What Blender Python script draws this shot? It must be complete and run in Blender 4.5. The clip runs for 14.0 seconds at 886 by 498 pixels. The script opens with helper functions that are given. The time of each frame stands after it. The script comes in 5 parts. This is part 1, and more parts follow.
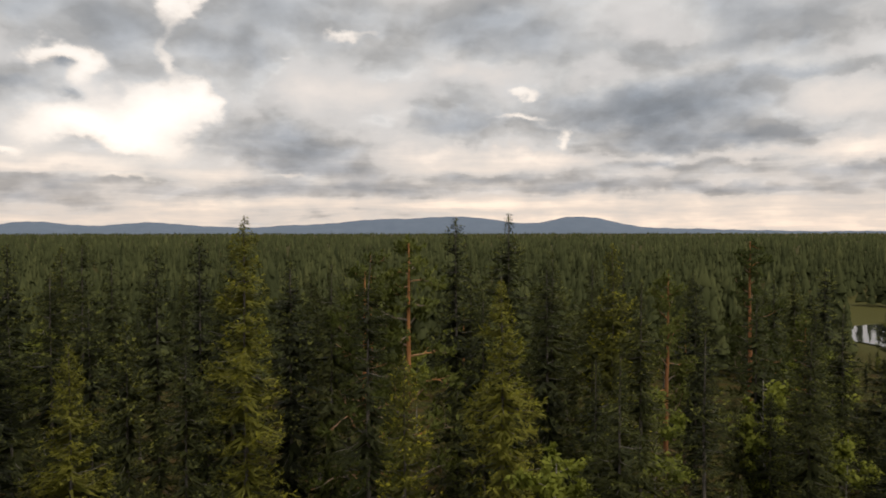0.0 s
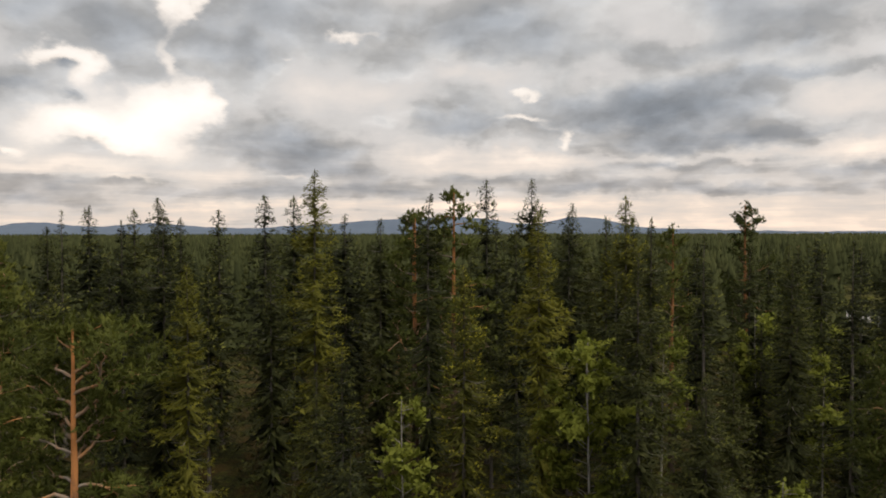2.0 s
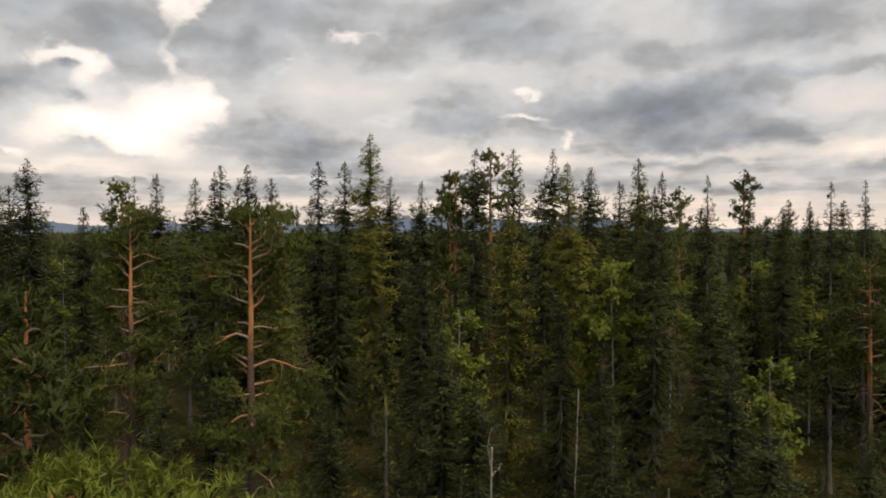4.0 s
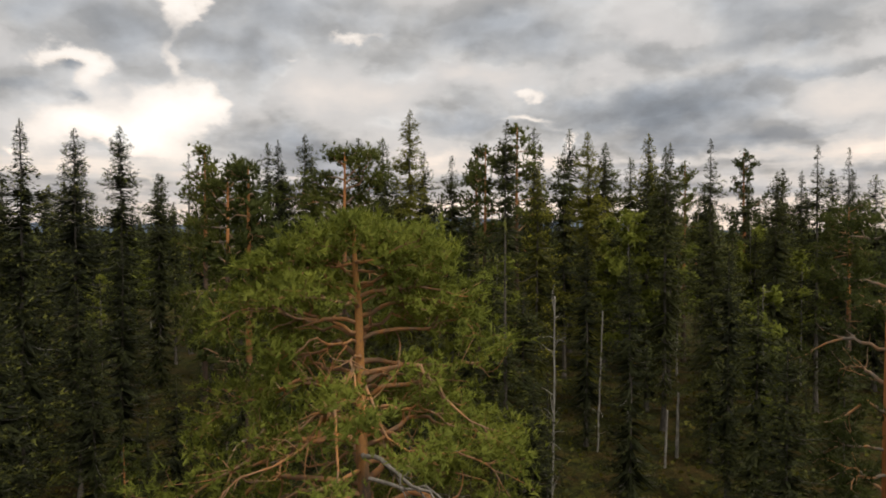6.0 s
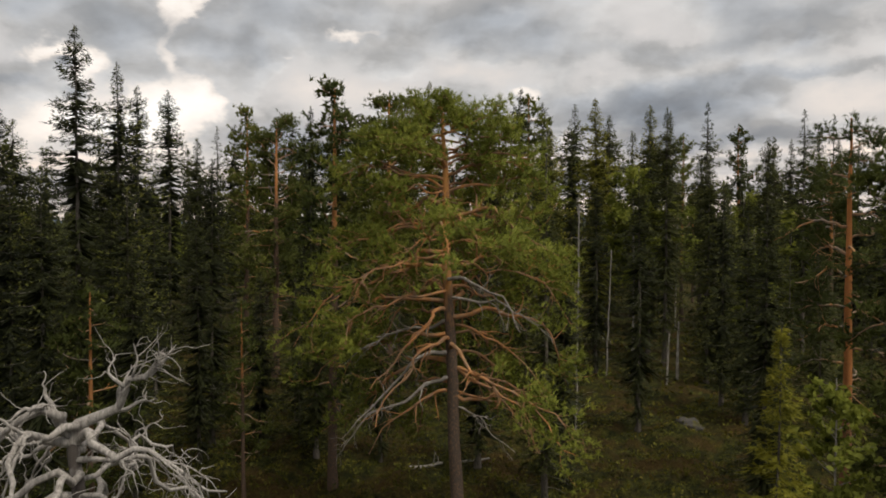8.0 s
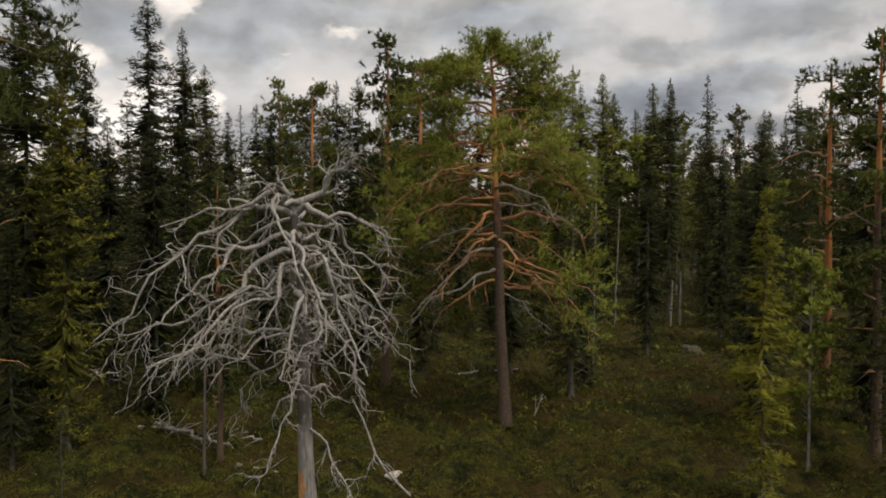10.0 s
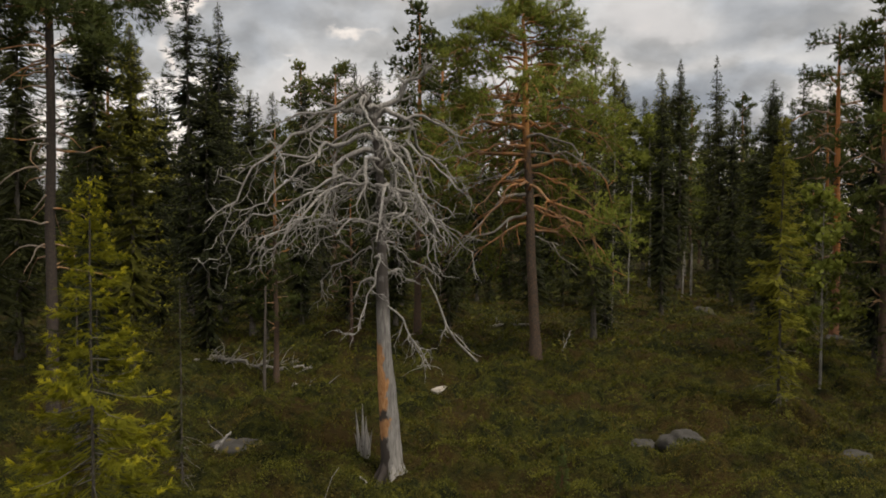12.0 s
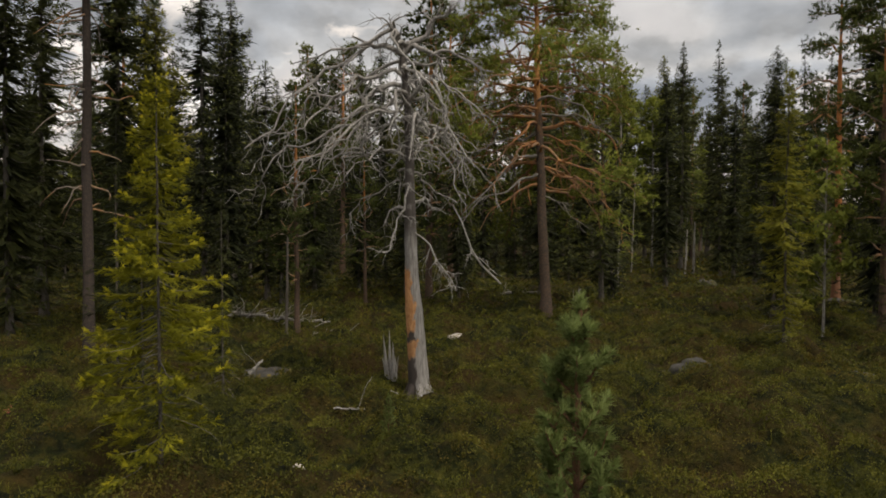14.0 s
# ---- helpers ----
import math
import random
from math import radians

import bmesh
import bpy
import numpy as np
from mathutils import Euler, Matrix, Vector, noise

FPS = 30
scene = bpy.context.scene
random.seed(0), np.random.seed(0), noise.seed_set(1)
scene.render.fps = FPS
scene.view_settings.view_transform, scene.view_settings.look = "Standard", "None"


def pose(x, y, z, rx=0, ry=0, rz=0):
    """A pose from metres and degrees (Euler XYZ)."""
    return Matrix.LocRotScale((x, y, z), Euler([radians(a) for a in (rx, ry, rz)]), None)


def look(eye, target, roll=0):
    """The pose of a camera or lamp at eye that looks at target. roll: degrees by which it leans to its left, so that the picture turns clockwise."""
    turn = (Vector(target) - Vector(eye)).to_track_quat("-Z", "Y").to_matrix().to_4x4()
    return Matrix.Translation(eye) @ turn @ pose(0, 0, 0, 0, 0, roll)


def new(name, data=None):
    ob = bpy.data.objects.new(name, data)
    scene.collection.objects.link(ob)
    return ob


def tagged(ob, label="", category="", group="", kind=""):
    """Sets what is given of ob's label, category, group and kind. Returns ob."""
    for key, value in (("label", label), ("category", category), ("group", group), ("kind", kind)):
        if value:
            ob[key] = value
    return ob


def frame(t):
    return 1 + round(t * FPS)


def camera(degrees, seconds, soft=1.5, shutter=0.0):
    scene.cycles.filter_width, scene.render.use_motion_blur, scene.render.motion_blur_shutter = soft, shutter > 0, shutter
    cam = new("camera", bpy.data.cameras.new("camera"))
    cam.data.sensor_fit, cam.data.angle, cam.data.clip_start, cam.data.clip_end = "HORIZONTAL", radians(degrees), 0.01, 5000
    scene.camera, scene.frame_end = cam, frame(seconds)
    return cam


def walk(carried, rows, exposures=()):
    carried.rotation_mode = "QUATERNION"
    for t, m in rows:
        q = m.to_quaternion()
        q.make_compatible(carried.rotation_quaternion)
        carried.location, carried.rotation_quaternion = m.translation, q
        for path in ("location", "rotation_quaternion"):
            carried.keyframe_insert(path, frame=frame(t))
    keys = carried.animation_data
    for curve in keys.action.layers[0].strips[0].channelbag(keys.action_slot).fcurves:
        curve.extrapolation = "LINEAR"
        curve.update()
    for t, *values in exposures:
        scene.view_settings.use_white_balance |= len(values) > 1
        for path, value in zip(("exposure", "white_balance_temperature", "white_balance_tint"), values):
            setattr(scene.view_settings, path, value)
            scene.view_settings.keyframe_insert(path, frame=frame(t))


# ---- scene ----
# ---------------------------------------------------------------- camera and walk
cam = camera(65.0, 14.0, soft=1.8)
# seconds, x, y, z, yaw, pitch, roll: a drone that backs away and sinks from above the tree tops to the heath
ROWS = [
    (0.0, 11.07, 27.65, 19.09, -0.00, -1.54, 0.06),
    (0.5, 10.59, 26.14, 18.49, 0.12, -1.46, 0.08),
    (1.0, 10.07, 24.61, 17.80, 0.18, -1.54, 0.07),
    (1.5, 9.50, 23.09, 17.04, 0.12, -1.55, 0.10),
    (2.0, 8.92, 21.56, 16.30, 0.13, -1.46, 0.10),
    (2.5, 8.33, 20.05, 15.57, 0.21, -1.42, 0.11),
    (3.0, 7.74, 18.53, 14.84, 0.28, -1.45, 0.14),
    (3.7, 6.92, 16.34, 13.87, 0.28, -1.50, 0.13),
    (4.2, 6.33, 14.77, 13.21, 0.27, -1.51, 0.12),
    (4.7, 5.77, 13.24, 12.56, 0.27, -1.51, 0.12),
    (5.5, 4.93, 11.03, 11.51, 0.29, -1.47, 0.11),
    (6.0, 4.45, 9.78, 10.84, 0.46, -1.38, 0.05),
    (6.5, 3.98, 8.67, 10.10, 0.36, -1.32, 0.02),
    (7.0, 3.57, 7.64, 9.34, 0.36, -1.32, -0.06),
    (7.5, 3.20, 6.67, 8.68, 0.25, -1.40, -0.12),
    (8.0, 2.85, 5.67, 8.07, 0.13, -1.54, -0.12),
    (8.7, 2.34, 4.30, 7.26, 0.05, -1.68, -0.08),
    (9.2, 1.97, 3.39, 6.69, 0.00, -1.76, -0.07),
    (9.7, 1.62, 2.58, 6.14, -0.02, -1.81, -0.07),
    (10.5, 1.14, 1.58, 5.33, 0.02, -1.84, -0.09),
    (11.0, 0.86, 1.15, 4.88, 0.14, -1.81, -0.08),
    (11.5, 0.63, 0.85, 4.52, 0.16, -1.80, -0.07),
    (12.0, 0.45, 0.66, 4.18, 0.20, -1.76, -0.08),
    (12.5, 0.31, 0.50, 3.78, 0.25, -1.68, -0.12),
    (13.0, 0.23, 0.34, 3.42, 0.28, -1.70, -0.11),
    (13.5, 0.15, 0.17, 3.15, 0.23, -1.79, -0.10),
    (14.0, 0.00, 0.00, 2.99, 0.12, -1.90, -0.12),
]
walk(cam, [(t, pose(x, y, z, 90 + pitch, roll, yaw)) for t, x, y, z, yaw, pitch, roll in ROWS])

# ---------------------------------------------------------------- world and sun
SUN_AZ, SUN_EL = 135.0, 60.0          # degrees: azimuth to the right of +y, elevation


class Nodes:
    """Short hand for building node trees."""

    def __init__(self, tree):
        self.t = tree
        tree.nodes.clear()

    def add(self, kind, **values):
        n = self.t.nodes.new(kind)
        for k, v in values.items():
            if k in n.inputs:
                self.put(n.inputs[k], v)
        return n

    def put(self, socket, v):
        if isinstance(v, bpy.types.NodeSocket):
            self.t.links.new(v, socket)
        else:
            socket.default_value = (*v, 1.0) if socket.type == "RGBA" and len(v) == 3 else v

    def m(self, op, a, b=0.0, c=0.0):
        n = self.t.nodes.new("ShaderNodeMath")
        n.operation = op
        for i, v in enumerate((a, b, c)):
            self.put(n.inputs[i], v)
        return n.outputs[0]

    def noise(self, vec, scale, detail=4.0, rough=0.5, warp=0.0, out="Fac"):
        n = self.t.nodes.new("ShaderNodeTexNoise")
        self.put(n.inputs["Vector"], vec)
        n.inputs["Scale"].default_value = scale
        n.inputs["Detail"].default_value = detail
        n.inputs["Roughness"].default_value = rough
        n.inputs["Distortion"].default_value = warp
        return n.outputs[out]

    def mapping(self, vec, scale=(1, 1, 1), loc=(0, 0, 0), rot=(0, 0, 0)):
        n = self.t.nodes.new("ShaderNodeMapping")
        self.put(n.inputs["Vector"], vec)
        n.inputs["Scale"].default_value = scale
        n.inputs["Location"].default_value = loc
        n.inputs["Rotation"].default_value = rot
        return n.outputs[0]

    def ramp(self, fac, stops, mode="LINEAR"):
        n = self.t.nodes.new("ShaderNodeValToRGB")
        n.color_ramp.interpolation = mode
        e = n.color_ramp.elements
        while len(e) < len(stops):
            e.new(0.5)
        for el, (p, c) in zip(e, stops):
            el.position, el.color = p, (*c, 1.0) if len(c) == 3 else c
        self.put(n.inputs[0], fac)
        return n.outputs[0]

    def mix(self, fac, a, b, blend="MIX"):
        n = self.t.nodes.new("ShaderNodeMix")
        n.data_type, n.blend_type = "RGBA", blend
        self.put(n.inputs[0], fac)
        for i, v in ((6, a), (7, b)):
            self.put(n.inputs[i], (*v, 1.0) if isinstance(v, tuple) and len(v) == 3 else v)
        return n.outputs[2]

    def xyz(self, x, y, z):
        n = self.t.nodes.new("ShaderNodeCombineXYZ")
        for i, v in enumerate((x, y, z)):
            self.put(n.inputs[i], v)
        return n.outputs[0]

    def sep(self, vec):
        n = self.t.nodes.new("ShaderNodeSeparateXYZ")
        self.put(n.inputs[0], vec)
        return n.outputs


# cloud forms: azimuth and elevation in degrees, half widths in degrees, density (+ cloud, - opening)
OPENINGS = [
    (-21.3, 9.4, 2.9, 1.6, -0.56), (-18.8, 10.6, 1.3, 1.1, -0.40), (-23.6, 7.3, 2.4, 0.9, -0.34), (-28.6, 12.6, 2.6, 0.8, -0.50), (-27.2, 11.3, 1.3, 0.9, -0.36), (-30.6, 12.0, 1.0, 0.6, -0.34),
    (-21.2, 15.2, 1.0, 1.5, -0.30), (-20.8, 12.8, 1.0, 0.9, -0.30), (-23.6, 17.6, 2.0, 0.6, -0.40), (-20.6, 17.0, 0.8, 0.8, -0.36), (-31.9, 6.0, 0.9, 0.3, -0.34), (-27.3, 7.6, 2.2, 0.8, -0.30),
    (-27.5, 7.4, 6.0, 2.1, -0.36), (-22.5, 5.6, 4.0, 1.2, -0.22), (-26.0, 6.1, 2.2, 0.7, 0.34), (-31.8, 10.3, 1.8, 0.7, 0.40), (-29.6, 12.0, 0.9, 0.4, 0.36), (-28.2, 9.7, 0.5, 0.35, 0.34), (-30.0, 3.7, 4.4, 0.5, 0.24),
    (-15.5, 10.0, 1.8, 2.4, 0.34), (-15.0, 7.4, 2.4, 1.2, 0.30), (-24.8, 13.6, 1.6, 1.3, 0.22), (-18.6, 13.6, 1.3, 1.0, 0.26),
    (-25.2, 3.9, 2.4, 0.22, -0.30), (-12.4, 4.2, 2.2, 0.24, -0.32), (-13.4, 14.0, 0.5, 0.3, -0.28), (-7.9, 15.6, 1.1, 0.5, -0.40), (-5.6, 15.9, 1.0, 0.3, -0.26),
    (6.8, 11.1, 1.2, 0.45, -0.44), (6.2, 8.9, 1.7, 0.26, -0.34), (9.6, 7.6, 0.55, 0.65, -0.42), (8.0, 8.3, 0.9, 0.3, -0.26), (-17.2, 2.0, 1.0, 0.3, -0.26), (27.8, 5.2, 1.2, 0.5, -0.24), (33.0, 13.0, 0.9, 0.9, -0.24),
]
VEILS = [
    (-26.5, 6.6, 6.5, 2.2, -0.10), (-29.0, 4.6, 5.0, 0.6, -0.14), (-18.0, 4.4, 3.0, 0.6, -0.12),
    (7.7, 2.1, 19.2, 0.6, -0.18), (19.9, 0.7, 14.8, 0.7, -0.26), (-19.8, 1.8, 3.7, 0.3, -0.20), (8.1, 5.7, 3.6, 0.5, -0.17), (29.1, 9.2, 4.6, 1.0, -0.22),
    (3.0, 13.2, 4.0, 1.0, -0.14), (-10.3, 11.2, 4.6, 1.6, -0.10), (-4.5, 11.5, 3.0, 1.2, -0.10), (-7.0, 8.0, 4.0, 0.8, -0.06), (31.2, 6.0, 3.0, 0.9, -0.24), (24.5, 5.6, 3.0, 0.4, -0.14),
    (17.8, 6.0, 2.6, 0.35, -0.12), (-0.2, 6.2, 6.0, 0.5, -0.16), (4.0, 5.0, 5.0, 0.4, -0.12), (-27.3, 1.0, 9.6, 0.4, -0.10), (-6.7, 0.6, 7.3, 0.5, -0.14), (25.0, 12.6, 6.0, 0.7, -0.06),
    (20.5, 15.2, 3.0, 0.6, -0.08),
]
CLOUD_BODIES = [
    (-15.5, 16.5, 4.6, 2.2, 0.14), (-16.2, 13.6, 2.2, 1.2, 0.10), (-9.5, 17.3, 3.2, 1.4, 0.10), (-28.0, 15.6, 4.6, 1.5, 0.14), (-25.0, 13.6, 2.6, 1.6, 0.12), (-31.6, 14.7, 2.0, 1.6, 0.12),
    (-29.6, 12.0, 0.9, 0.4, 0.30), (-31.6, 10.2, 1.8, 0.7, 0.20), (-28.2, 9.7, 0.6, 0.35, 0.24), (-26.0, 6.4, 2.2, 0.8, 0.14), (-15.4, 9.2, 2.2, 2.0, 0.08),
    (-13.6, 6.6, 4.6, 1.2, 0.16), (-9.0, 6.2, 5.0, 0.9, 0.16), (-12.0, 4.9, 4.2, 0.6, 0.18), (1.5, 8.6, 4.4, 0.8, 0.16), (-4.0, 8.9, 3.0, 0.7, 0.08),
    (1.0, 16.6, 5.0, 1.6, 0.10), (7.0, 15.6, 5.4, 1.5, 0.14), (13.0, 13.8, 5.6, 0.9, 0.12), (21.0, 13.4, 6.0, 0.8, 0.06), (14.5, 10.2, 7.0, 1.0, 0.20), (20.5, 9.2, 7.0, 1.1, 0.24), (14.0, 8.6, 5.0, 0.7, 0.18),
    (22.4, 7.1, 7.6, 0.6, 0.26), (28.0, 11.2, 5.4, 0.6, 0.16), (27.3, 15.6, 5.4, 1.3, 0.18), (21.0, 17.6, 4.0, 0.8, 0.08),
]
CLOUD_STREAKS = [
    (17.8, 5.0, 3.4, 0.35, 0.20), (22.0, 3.1, 5.4, 0.4, 0.24), (12.6, 3.3, 4.0, 0.35, 0.14), (-29.4, 3.7, 4.4, 0.5, 0.22),
    (-7.6, 3.4, 5.5, 0.5, 0.20), (-17.3, 2.9, 5.5, 0.4, 0.14), (30.9, 4.5, 2.4, 0.4, 0.20), (26.6, 0.9, 6.7, 0.25, 0.14), (5.4, 4.0, 4.6, 0.3, 0.14), (-27.3, 2.2, 6.3, 0.4, 0.14), (0.5, 1.4, 6.0, 0.2, 0.08),
]


def make_world():
    world = bpy.data.worlds.new("overcast_evening_sky")
    scene.world = world
    world.use_nodes = True
    n = Nodes(world.node_tree)
    d = n.add("ShaderNodeTexCoord").outputs["Generated"]
    x, y, z = n.sep(d)
    az, el = n.m("ARCTAN2", x, y), n.m("ARCSINE", z)
    # the cloud deck is a plane overhead, so that forms flatten towards the horizon
    far = n.m("DIVIDE", 1.0, n.m("ADD", n.m("MAXIMUM", z, 0.0), 0.45))
    deck = n.xyz(n.m("MULTIPLY", x, far), n.m("MULTIPLY", y, far), 0.0)

    def billow(vec, scale, detail, rough):
        v = n.t.nodes.new("ShaderNodeTexVoronoi")
        v.feature, v.normalize = "SMOOTH_F1", True
        v.inputs["Smoothness"].default_value = 0.35
        n.put(v.inputs["Vector"], vec)
        v.inputs["Scale"].default_value, v.inputs["Detail"].default_value, v.inputs["Roughness"].default_value = scale, detail, rough
        return v.outputs["Distance"]

    warp = n.t.nodes.new("ShaderNodeVectorMath")
    warp.operation = "MULTIPLY_ADD"
    n.put(warp.inputs[0], n.noise(deck, 3.4, 5.0, 0.6, out="Color"))
    warp.inputs[1].default_value = (0.30, 0.30, 0.0)
    n.put(warp.inputs[2], deck)
    bumpy = warp.outputs[0]
    puff = billow(bumpy, 6.4, 2.2, 0.42)
    puff_lit = billow(n.mapping(bumpy, loc=(0.012, 0.05, 0.0)), 6.4, 2.2, 0.42)
    fbm = n.noise(deck, 4.6, 5.0, 0.5, 0.15)
    fbm_lit = n.noise(n.mapping(deck, loc=(0.01, 0.045, 0.0)), 4.6, 5.0, 0.5, 0.15)
    wisp = n.noise(d, 34.0, 5.0, 0.62, 0.4)
    wx = n.m("MULTIPLY", n.m("SUBTRACT", n.noise(n.mapping(d, (1, 1, 1.6)), 9.0, 5.0, 0.55), 0.5), 0.13)
    wy = n.m("MULTIPLY", n.m("SUBTRACT", n.noise(n.mapping(d, (1, 1, 1.6), (5, 5, 5)), 11.0, 5.0, 0.55), 0.5), 0.075)
    a2, e2 = n.m("ADD", az, wx), n.m("ADD", el, n.m("MULTIPLY", wy, n.m("MINIMUM", n.m("ADD", n.m("MULTIPLY", n.m("MAXIMUM", el, 0.0), 7.0), 0.18), 1.0)))

    def forms(total, table, sign=1.0):
        for a, e, ra, re, amount in table:
            u = n.m("MULTIPLY", n.m("SUBTRACT", a2, radians(a)), 1 / radians(ra))
            v = n.m("MULTIPLY", n.m("SUBTRACT", e2, radians(e)), 1 / radians(re))
            g = n.m("POWER", 2.718, n.m("MULTIPLY", n.m("ADD", n.m("MULTIPLY", u, u), n.m("MULTIPLY", v, v)), -0.65))
            total = n.m("MULTIPLY_ADD", g, amount * sign, total)
        return total

    def step(v, lo, hi):
        return n.ramp(v, [(lo, (0, 0, 0)), (hi, (1, 1, 1))], "EASE")

    rag = n.m("ADD", n.m("MULTIPLY", n.m("SUBTRACT", fbm, 0.5), 0.32), n.m("MULTIPLY", n.m("SUBTRACT", 0.36, puff), 0.42))
    rag = n.m("MULTIPLY_ADD", n.m("SUBTRACT", wisp, 0.5), 0.05, rag)
    field = n.m("ADD", forms(0.425, VEILS + CLOUD_BODIES + CLOUD_STREAKS), rag)
    # near the horizon the layers are seen edge on; the overcast is brightest overhead
    low = n.m("POWER", 2.718, n.m("MULTIPLY", n.m("MULTIPLY", el, el), -1 / 0.11 ** 2))
    band = n.noise(n.mapping(d, (1.0, 1.0, 11.0), (2.0, 0.0, 0.3)), 5.5, 6.0, 0.58, 0.3)
    field = n.m("MULTIPLY_ADD", n.m("MULTIPLY", n.m("SUBTRACT", band, 0.52), 0.70), low, field)
    # overlapping heaps: each has a crisp rim and a darker body
    heap = n.m("MULTIPLY_ADD", n.m("SUBTRACT", wisp, 0.5), 0.05, n.m("ADD", field, n.m("MULTIPLY", n.m("SUBTRACT", fbm_lit, 0.5), 0.25)))
    field = n.m("MULTIPLY_ADD", n.m("SUBTRACT", step(heap, 0.42, 0.53), 0.5), 0.10, field)
    field = n.m("MULTIPLY_ADD", n.m("SUBTRACT", step(heap, 0.55, 0.66), 0.3), 0.05, field)
    high = n.m("MINIMUM", n.m("MAXIMUM", n.m("MULTIPLY", n.m("SUBTRACT", el, 0.42), 1.4), 0.0), 1.0)
    field = n.m("MULTIPLY_ADD", high, -0.30, field)
    colour = n.ramp(field, [(0.06, (0.90, 0.80, 0.71)), (0.20, (0.70, 0.65, 0.61)), (0.34, (0.570, 0.562, 0.560)), (0.50, (0.475, 0.483, 0.493)),
                            (0.66, (0.382, 0.402, 0.430)), (0.90, (0.245, 0.275, 0.318))])
    # light catches the upper flanks of the billows
    relief = n.m("ADD", n.m("MULTIPLY", n.m("SUBTRACT", puff_lit, puff), 1.5), n.m("MULTIPLY", n.m("SUBTRACT", fbm, fbm_lit), 1.1))
    body = n.ramp(field, [(0.30, (0, 0, 0)), (0.45, (1, 1, 1))])
    shade = n.m("MAXIMUM", n.m("MINIMUM", n.m("MULTIPLY_ADD", n.m("MULTIPLY", relief, body), 1.15, 1.02), 1.3), 0.8)
    colour = n.mix(1.0, colour, n.xyz(n.m("MULTIPLY", shade, 1.035), shade, n.m("MULTIPLY", shade, 0.962)), "MULTIPLY")
    # torn holes: cream at the rim, white light behind
    hole = n.m("SUBTRACT", forms(0.0, OPENINGS, -1.0), n.m("MULTIPLY", rag, 0.95))
    colour = n.mix(step(n.m("MULTIPLY_ADD", n.m("SUBTRACT", wisp, 0.5), 0.24, hole), 0.13, 0.40), colour, n.ramp(hole, [(0.14, (0.70, 0.64, 0.58)), (0.32, (0.83, 0.745, 0.665)), (0.52, (0.93, 0.855, 0.77)), (0.80, (1.0, 0.97, 0.92))]))
    warm = n.mix(n.m("MULTIPLY", low, 0.55), colour, n.mix(1.0, colour, (1.07, 0.925, 0.82), "MULTIPLY"))
    sky = n.add("ShaderNodeTexSky")
    sky.sky_type, sky.sun_disc = "NISHITA", False
    sky.sun_elevation, sky.sun_rotation = radians(SUN_EL), radians(SUN_AZ)
    thin = n.m("SUBTRACT", 1.0, n.m("MINIMUM", n.m("MAXIMUM", n.m("MULTIPLY", n.m("SUBTRACT", field, n.m("MAXIMUM", hole, 0.0)), 1.9), 0.0), 1.0))
    clear = n.mix(1.0, sky.outputs[0], n.xyz(thin, thin, thin), "MULTIPLY")
    b1 = n.add("ShaderNodeBackground", Color=warm, Strength=1.10)
    b2 = n.add("ShaderNodeBackground", Color=clear, Strength=0.015)
    both = n.add("ShaderNodeAddShader")
    n.t.links.new(b1.outputs[0], both.inputs[0])
    n.t.links.new(b2.outputs[0], both.inputs[1])
    out = n.add("ShaderNodeOutputWorld")
    n.t.links.new(both.outputs[0], out.inputs[0])


make_world()
sun = new("sun", bpy.data.lights.new("sun", "SUN"))
sun.data.energy, sun.data.angle, sun.data.color = 2.3, radians(18), (1.0, 0.90, 0.76)
sa, se = radians(SUN_AZ), radians(SUN_EL)
sun.matrix_world = look((60 * math.sin(sa), 60 * math.cos(sa), 40), (60 * math.sin(sa) - math.sin(sa) * math.cos(se), 60 * math.cos(sa) - math.cos(sa) * math.cos(se), 40 - math.sin(se)))
scene.view_settings.exposure = 0.0


# ---------------------------------------------------------------- materials
def material(name):
    mat = bpy.data.materials.new(name)
    mat.use_nodes = True
    return mat, Nodes(mat.node_tree)


def finish(n, colour, rough=0.8, bump=None, strength=0.4, distance=0.02, through_light=0.0, spec=0.3, metal=0.0):
    p = n.add("ShaderNodeBsdfPrincipled", **{"Base Color": colour, "Roughness": rough, "Metallic": metal})
    p.inputs["Specular IOR Level"].default_value = spec
    if bump is not None:
        b = n.add("ShaderNodeBump", Height=bump, Strength=strength, Distance=distance)
        n.t.links.new(b.outputs[0], p.inputs["Normal"])
    last = p.outputs[0]
    if through_light:
        tr = n.add("ShaderNodeBsdfTranslucent", Color=colour)
        mx = n.add("ShaderNodeMixShader")
        mx.inputs[0].default_value = through_light
        n.t.links.new(last, mx.inputs[1])
        n.t.links.new(tr.outputs[0], mx.inputs[2])
        last = mx.outputs[0]
    out = n.add("ShaderNodeOutputMaterial")
    n.t.links.new(last, out.inputs[0])


